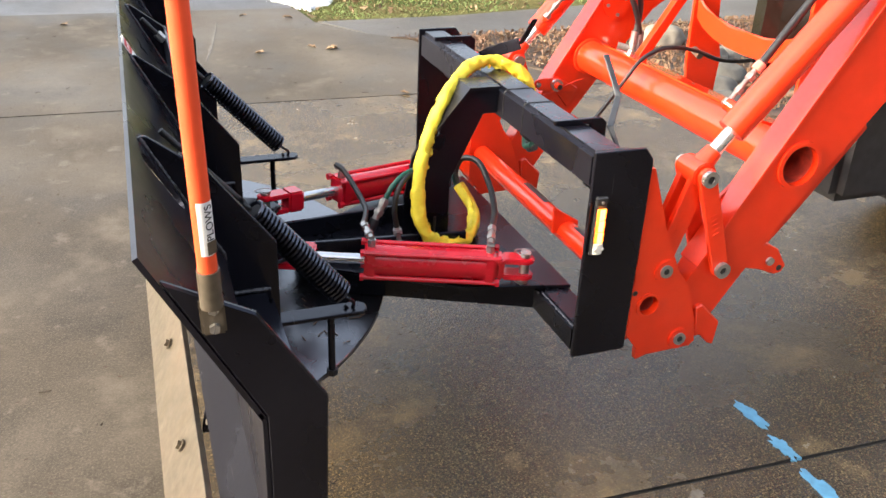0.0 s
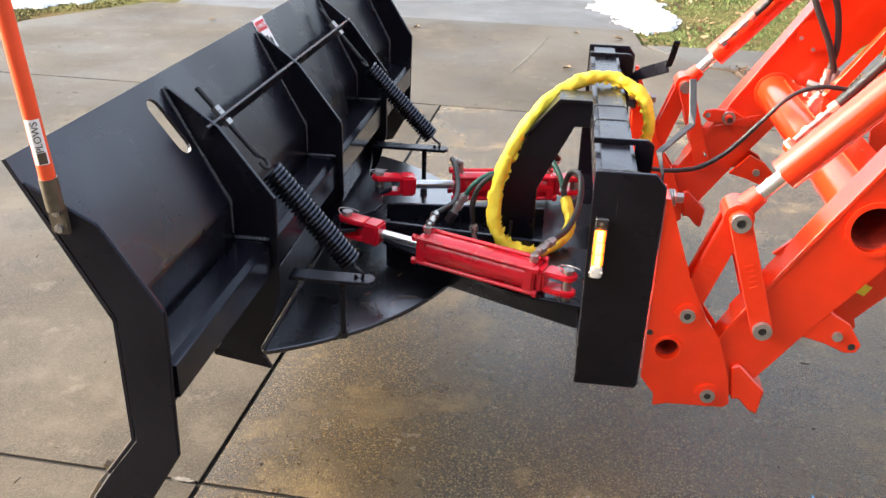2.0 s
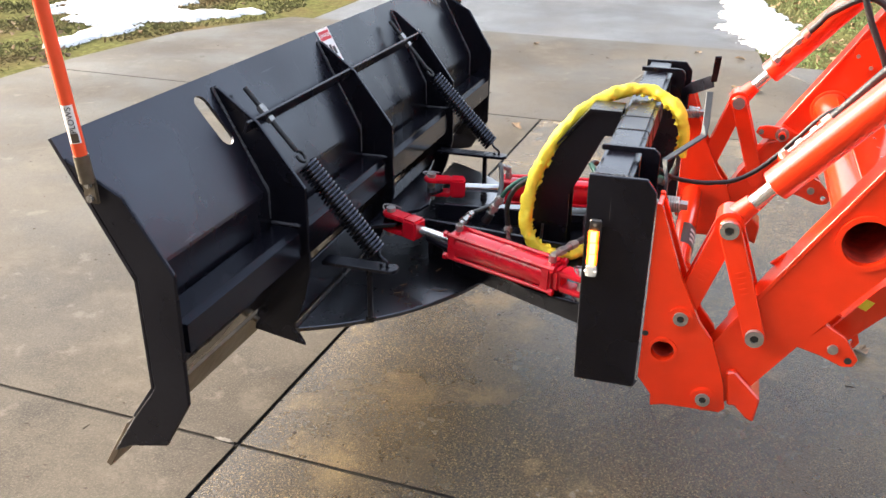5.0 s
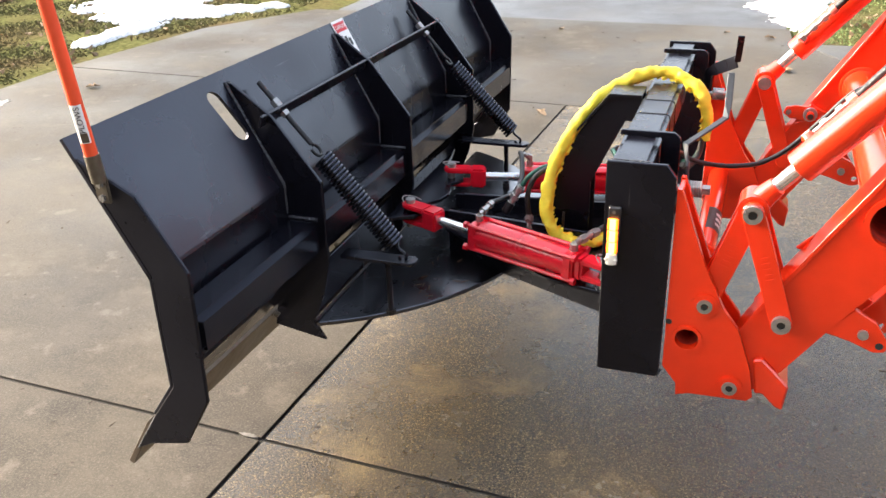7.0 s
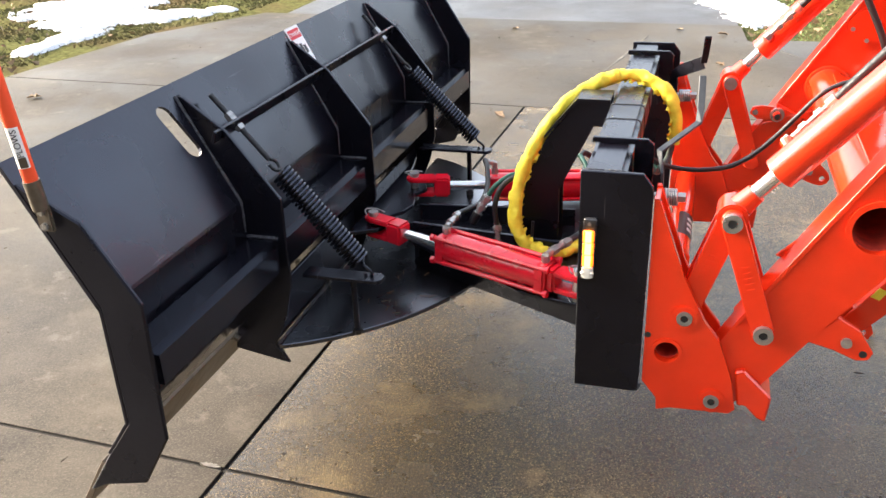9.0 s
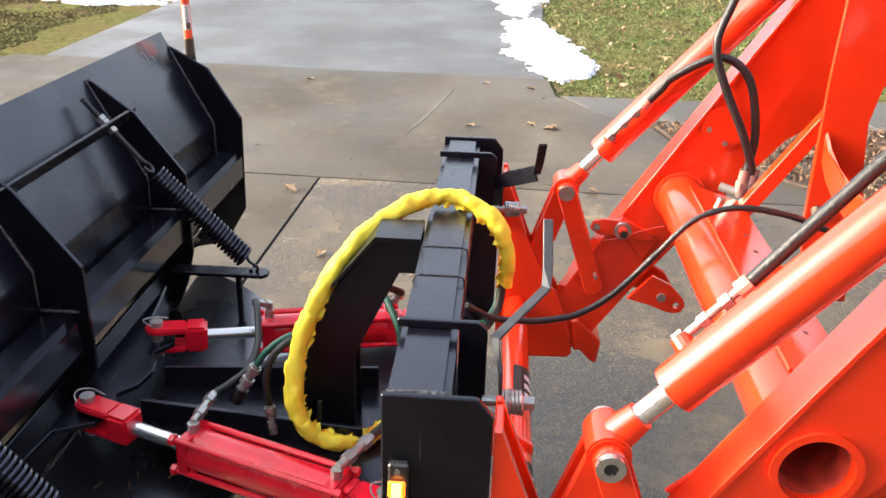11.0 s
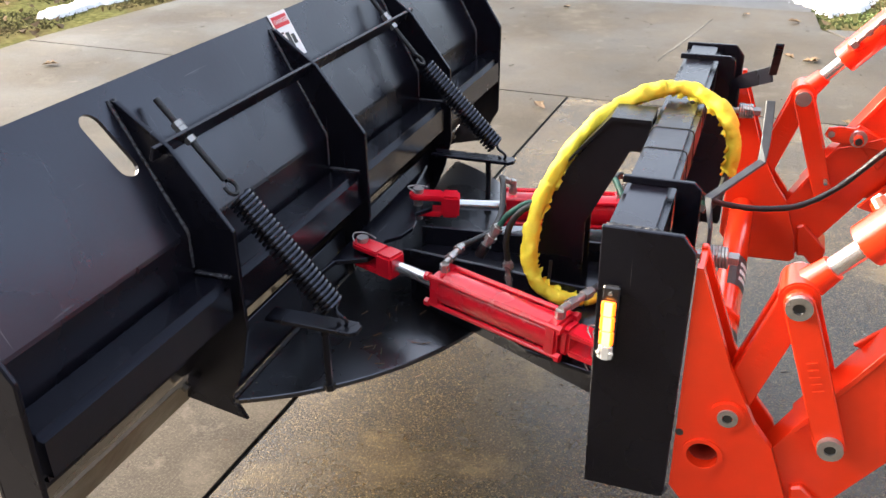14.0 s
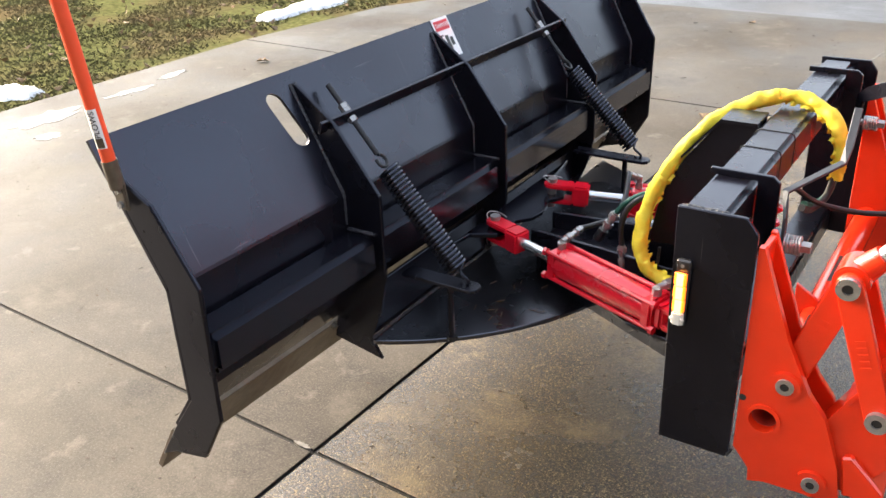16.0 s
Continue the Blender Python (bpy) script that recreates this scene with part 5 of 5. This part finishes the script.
def snow(name, blobs, label):
    """A thin, ragged bank of old snow."""
    x0, x1 = min(b[0] - b[2] for b in blobs) - 0.3, max(b[0] + b[2] for b in blobs) + 0.3
    y0, y1 = min(b[1] - b[3] for b in blobs) - 0.3, max(b[1] + b[3] for b in blobs) + 0.3
    nx, ny = int((x1 - x0) / 0.022), int((y1 - y0) / 0.022)
    bm = bmesh.new()
    grid, val = [], []
    for j in range(ny + 1):
        row, vr = [], []
        for i in range(nx + 1):
            x, y = x0 + (x1 - x0) * i / nx, y0 + (y1 - y0) * j / ny
            f = max(1 - ((x - a) / c) ** 2 - ((y - b) / d) ** 2 for a, b, c, d in blobs)
            f += 0.55 * noise.noise((x * 4, y * 4, 1)) + 0.55 * noise.noise((x * 13, y * 13, 2)) + 0.35 * noise.noise((x * 34, y * 34, 3))
            z = -0.03 + (0.024 + 0.020 * math.sqrt(f) + 0.008 * noise.noise((x * 14, y * 14, 5)) + 0.004 * noise.noise((x * 40, y * 40, 6)) if f > 0 else 0)
            row.append((x, y, z))
            vr.append(f > 0)
        grid.append(row)
        val.append(vr)
    vs = {}
    for j in range(ny):
        for i in range(nx):
            c = [(j, i), (j, i + 1), (j + 1, i + 1), (j + 1, i)]
            if any(val[a][b] for a, b in c):
                for k in c:
                    if k not in vs:
                        vs[k] = bm.verts.new(grid[k[0]][k[1]])
                bm.faces.new([vs[k] for k in c])
    return single(name, bm, SNOW, label, "snow", smooth=True)


snow("snow_patch", [(-4.75, 7.45, 0.62, 0.62), (-4.35, 6.85, 0.45, 0.40), (-3.95, 7.05, 0.40, 0.28), (-3.58, 7.30, 0.26, 0.16), (-3.32, 7.50, 0.16, 0.10), (-4.02, 6.25, 0.16, 0.34), (-4.02, 5.78, 0.13, 0.24)], "melting patch of old white snow on the lawn's edge")
snow("snow_patch", [(-3.3, 10.2, 0.55, 0.25), (-2.75, 10.9, 0.5, 0.5), (-2.5, 12.2, 0.5, 0.9)], "melting strip of old white snow beside the asphalt")
snow("snow_patch", [(1.50, 7.72, 0.28, 0.50), (1.40, 8.25, 0.33, 0.50), (1.32, 8.85, 0.30, 0.5), (1.24, 9.5, 0.22, 0.5), (1.15, 12.0, 0.45, 1.0), (1.15, 10.6, 0.2, 0.5)], "melting patch of old white snow where lawn meets asphalt")


snow("snow_patch", [(-4.05, 3.22, 0.22, 0.13)], "small melting lump of old snow on the lawn")


def boulder(x, y, r, flat, seed, name, label, group=""):
    bm = bmesh.new()
    bmesh.ops.create_icosphere(bm, subdivisions=4, radius=1.0)
    for v in bm.verts:
        n = 1 + 0.22 * noise.noise(v.co * 1.3 + Vector((seed, 0, 0))) + 0.07 * noise.noise(v.co * 4 + Vector((seed, 3, 0)))
        v.co = Vector((v.co.x * r * n * 1.15, v.co.y * r * n * 0.9, v.co.z * r * n * flat))
        v.co += Vector((x, y, r * flat * 0.55))
    return single(name, bm, ROCK if name == "boulder" else STONE, label, "rock", group, smooth=True)


boulder(3.68, 5.44, 0.142, 0.78, 2.0, "boulder", "pale rounded boulder in the planting bed")
for k, (x, y, r) in enumerate(((3.74, 4.94, 0.12), (3.52, 4.52, 0.14), (3.30, 4.26, 0.13), (3.20, 4.42, 0.08), (3.62, 4.74, 0.10), (3.16, 4.02, 0.12), (4.0, 5.02, 0.11))):
    boulder(x, y, r, 0.6, 5.0 + k * 3, "edging_stone", "grey rough edging stone beside the planting bed", "edging stones of the bed")


def leaf_mesh(seed):
    """One curled dead leaf with a pointed outline and a raised midrib."""
    r = random.Random(seed)
    outline = ((0, -0.5), (0.18, -0.38), (0.34, -0.15), (0.30, 0.02), (0.40, 0.16), (0.2, 0.3), (0.0, 0.55), (-0.2, 0.28), (-0.38, 0.13), (-0.28, 0.0), (-0.35, -0.18), (-0.16, -0.38))
    bm = bmesh.new()
    c = bm.verts.new((0, 0, 0.02))
    ring = [bm.verts.new((x * r.uniform(0.8, 1.2), y * r.uniform(0.85, 1.15), 0.05 + 0.9 * x * x + r.uniform(-0.05, 0.1))) for x, y in outline]
    for i in range(len(ring)):
        bm.faces.new((c, ring[i], ring[(i + 1) % len(ring)]))
    return finish("leaf_blade", bm, LEAF)


LEAVES = [leaf_mesh(k) for k in range(5)]


def leaf(x, y, size, z=0.006):
    ob = new("fallen_leaf", LEAVES[rg.randrange(5)])
    ob.matrix_world = Matrix.Translation((x, y, z)) @ Matrix.Rotation(rg.uniform(0, 6.28), 4, "Z") @ Matrix.Rotation(rg.uniform(-0.2, 0.2), 4, "X") @ Matrix.Scale(size, 4)
    return tagged(ob, "dry tan fallen leaf on the damp concrete", "leaf", "fallen leaves on the driveway")


for x, y, sz in LEAF_SPOTS:
    leaf(x, y, sz)


def litter(name, spots, size, mat, label, category, z=0.0, lift=0.02):
    verts, faces = [], []
    for x, y in spots:
        a, s, q = rg.uniform(0, 6.28), size * rg.uniform(0.5, 1.3), rg.uniform(0.4, 1.0)
        ca, sa = math.cos(a) * s, math.sin(a) * s
        t1, t2 = rg.uniform(0, lift), rg.uniform(0, lift)
        i = len(verts)
        verts += [(x - ca, y - sa, z + t1), (x + sa * q * 0.5, y - ca * q * 0.5, z + t2), (x + ca, y + sa, z + rg.uniform(0, lift)), (x - sa * q * 0.5, y + ca * q * 0.5, z + 0.002)]
        faces += [(i, i + 1, i + 2), (i, i + 2, i + 3)]
    me = bpy.data.meshes.new(name)
    me.from_pydata(verts, [], faces)
    me.materials.append(mat)
    return tagged(new(name, me), label, category, kind="stuff")


def in_bed(px, py):
    hit = False
    for (ax, ay), (bx, by) in zip(BED, BED[1:] + BED[:1]):
        if (ay > py) != (by > py) and px < (bx - ax) * (py - ay) / (by - ay) + ax:
            hit = not hit
    return hit


bed_spots = []
while len(bed_spots) < 14000:
    x, y = rg.uniform(1.5, 7.5), rg.uniform(3.9, 6.5)
    if in_bed(x - SLANT * y, y + SLANT * x):
        bed_spots.append((x, y))
straws = []
for x, y in bed_spots[::6]:
    a, b = rg.uniform(0, 6.28), rg.uniform(0.012, 0.045)
    straws.append((x, y, a, b))


def straw(name, runs, mat, label, low=0.015, high=0.045):
    """Loose stalks lying about, one sheet of thin three-sided slivers."""
    verts, faces = [], []
    for x, y, a, b in runs:
        dx, dy, w, z = b * math.cos(a), b * math.sin(a), 0.0018, rg.uniform(low, high)
        i = len(verts)
        verts += [(x - dx, y - dy, z), (x + dx, y + dy, z + rg.uniform(-0.2, 0.5) * (high - low)), (x + dx - dy / b * w, y + dy + dx / b * w, z + 0.003), (x - dx - dy / b * w, y - dy + dx / b * w, z + 0.003)]
        faces.append((i, i + 1, i + 2, i + 3))
    me = bpy.data.meshes.new(name)
    me.from_pydata(verts, [], faces)
    me.materials.append(mat)
    return tagged(new(name, me), label, "plant debris", kind="stuff")


straw("dry_stalks", straws, STRAW, "dry tan plant stalks strewn over the planting bed")
litter("leaf_litter", bed_spots, 0.013, LITTER, "brown dead leaves heaped on the planting bed", "leaf litter", 0.012, 0.035)
litter("lawn_leaves", [(rg.uniform(1.4, 7), rg.uniform(6.9, 12)) for _ in range(700)] + [(left_edge(4) - abs(rg.gauss(0, 1.4)), rg.uniform(2, 13)) for _ in range(450)], 0.03, LEAF, "dead leaves scattered through the lawn", "leaf litter", -0.03, 0.05)
litter("bank_leaves", [(-6.3 - abs(rg.gauss(0, 1.0)) + 0.22 * t, 7.4 + t) for t in [rg.uniform(-2, 7) for _ in range(5000)]], 0.045, LITTER, "brown mulch and leaves on the bank behind the lawn", "leaf litter", -0.05, 0.10)
litter("driveway_crumbs", [(rg.uniform(-3.2, 2.6), rg.uniform(-0.5, 7.2)) for _ in range(2400)], 0.008, MULCH, "dark crumbs and twigs strewn on the driveway", "debris", 0.001, 0.004)
litter("asphalt_crumbs", [(rg.uniform(-2.6, 1.2), rg.uniform(7.3, 12)) for _ in range(150)], 0.012, MULCH, "dark crumbs on the wet asphalt", "debris", -0.005, 0.004)
twigs = []
while len(twigs) < 150:
    x, y = rg.uniform(-3.0, 2.6), rg.uniform(0.6, 6.8)
    if noise.noise((x * 0.9, y * 0.9, 9)) > -0.1 + rg.uniform(-0.3, 0.3):
        twigs.append((x, y, rg.uniform(0, 6.28), rg.uniform(0.005, 0.019)))
straw("twig_litter", twigs, MULCH, "dark wet twigs and leaf stems on the driveway", 0.001, 0.006)
table_needles = thing("pine_needles", "dry pine needles lying on the turntable", "needles", (0.4, 1.9, 0.338))
for k in range(14):
    x, y = rg.uniform(0.28, 0.50), rg.uniform(1.72, 2.0)
    a = rg.uniform(0, 6.28)
    part("needle", rod((x, y, 0.3395), (x + 0.022 * math.cos(a), y + 0.022 * math.sin(a), 0.341), 0.0011, 5), NEEDLE, table_needles)


def blot(name, cx, cy, rx, ry, turn, mat, label, category, z=0.002, wob=0.3, seed=0):
    """A flat ragged patch on the ground."""
    r = random.Random(seed)
    pts = []
    for k in range(26):
        a = 2 * math.pi * k / 26
        f = 1 + r.uniform(-wob, wob)
        x, y = rx * f * math.cos(a), ry * f * math.sin(a)
        pts.append((cx + x * math.cos(turn) - y * math.sin(turn), cy + x * math.sin(turn) + y * math.cos(turn)))
    return single(name, plate_z(pts, -0.01, z, 0), mat, label, category, kind="structure")


for k, (x, y, l) in enumerate(((1.520, 1.585, 0.06), (1.512, 1.435, 0.05), (1.500, 1.275, 0.07))):
    blot("paint_mark", x, y, 0.020, l, 0.08, BLUE, "sprayed light blue paint mark on the concrete", "paint mark", seed=k)
for k, (x, y, a, b, t) in enumerate(((-3.28, 2.95, 0.10, 0.20, 0.1), (-3.27, 3.55, 0.05, 0.16, -0.1), (-3.33, 3.95, 0.04, 0.12, 0.1), (-2.98, 2.75, 0.06, 0.07, 0.0), (-3.36, 2.2, 0.08, 0.3, 0.0))):
    blot("puddle", x, y, a, b, t, WATER, "shallow puddle on the driveway's edge", "puddle", seed=20 + k)
blot("scuff_mark", 0.59, 6.13, 0.009, 0.46, -0.178, SCUFF, "long pale scuff scratched into the concrete", "scuff mark", wob=0.5, seed=51)
blot("scuff_mark", -0.032, 1.4475, 0.027, 0.0070, 0.0, SCUFF, "pale crumb of patched concrete at a joint", "scuff mark", 0.0015, seed=52)
for k, (x, y, a, b, t) in enumerate(((1.32, 1.05, 0.06, 0.035, 0.2), (1.18, 1.35, 0.022, 0.014, 0.5), (0.95, 1.28, 0.018, 0.014, 0.1), (1.62, 0.95, 0.05, 0.03, 0.9))):
    blot("scuff_mark", x, y, a, b, t, WORN, "pale worn spot on the wet concrete", "scuff mark", 0.0012, seed=60 + k)
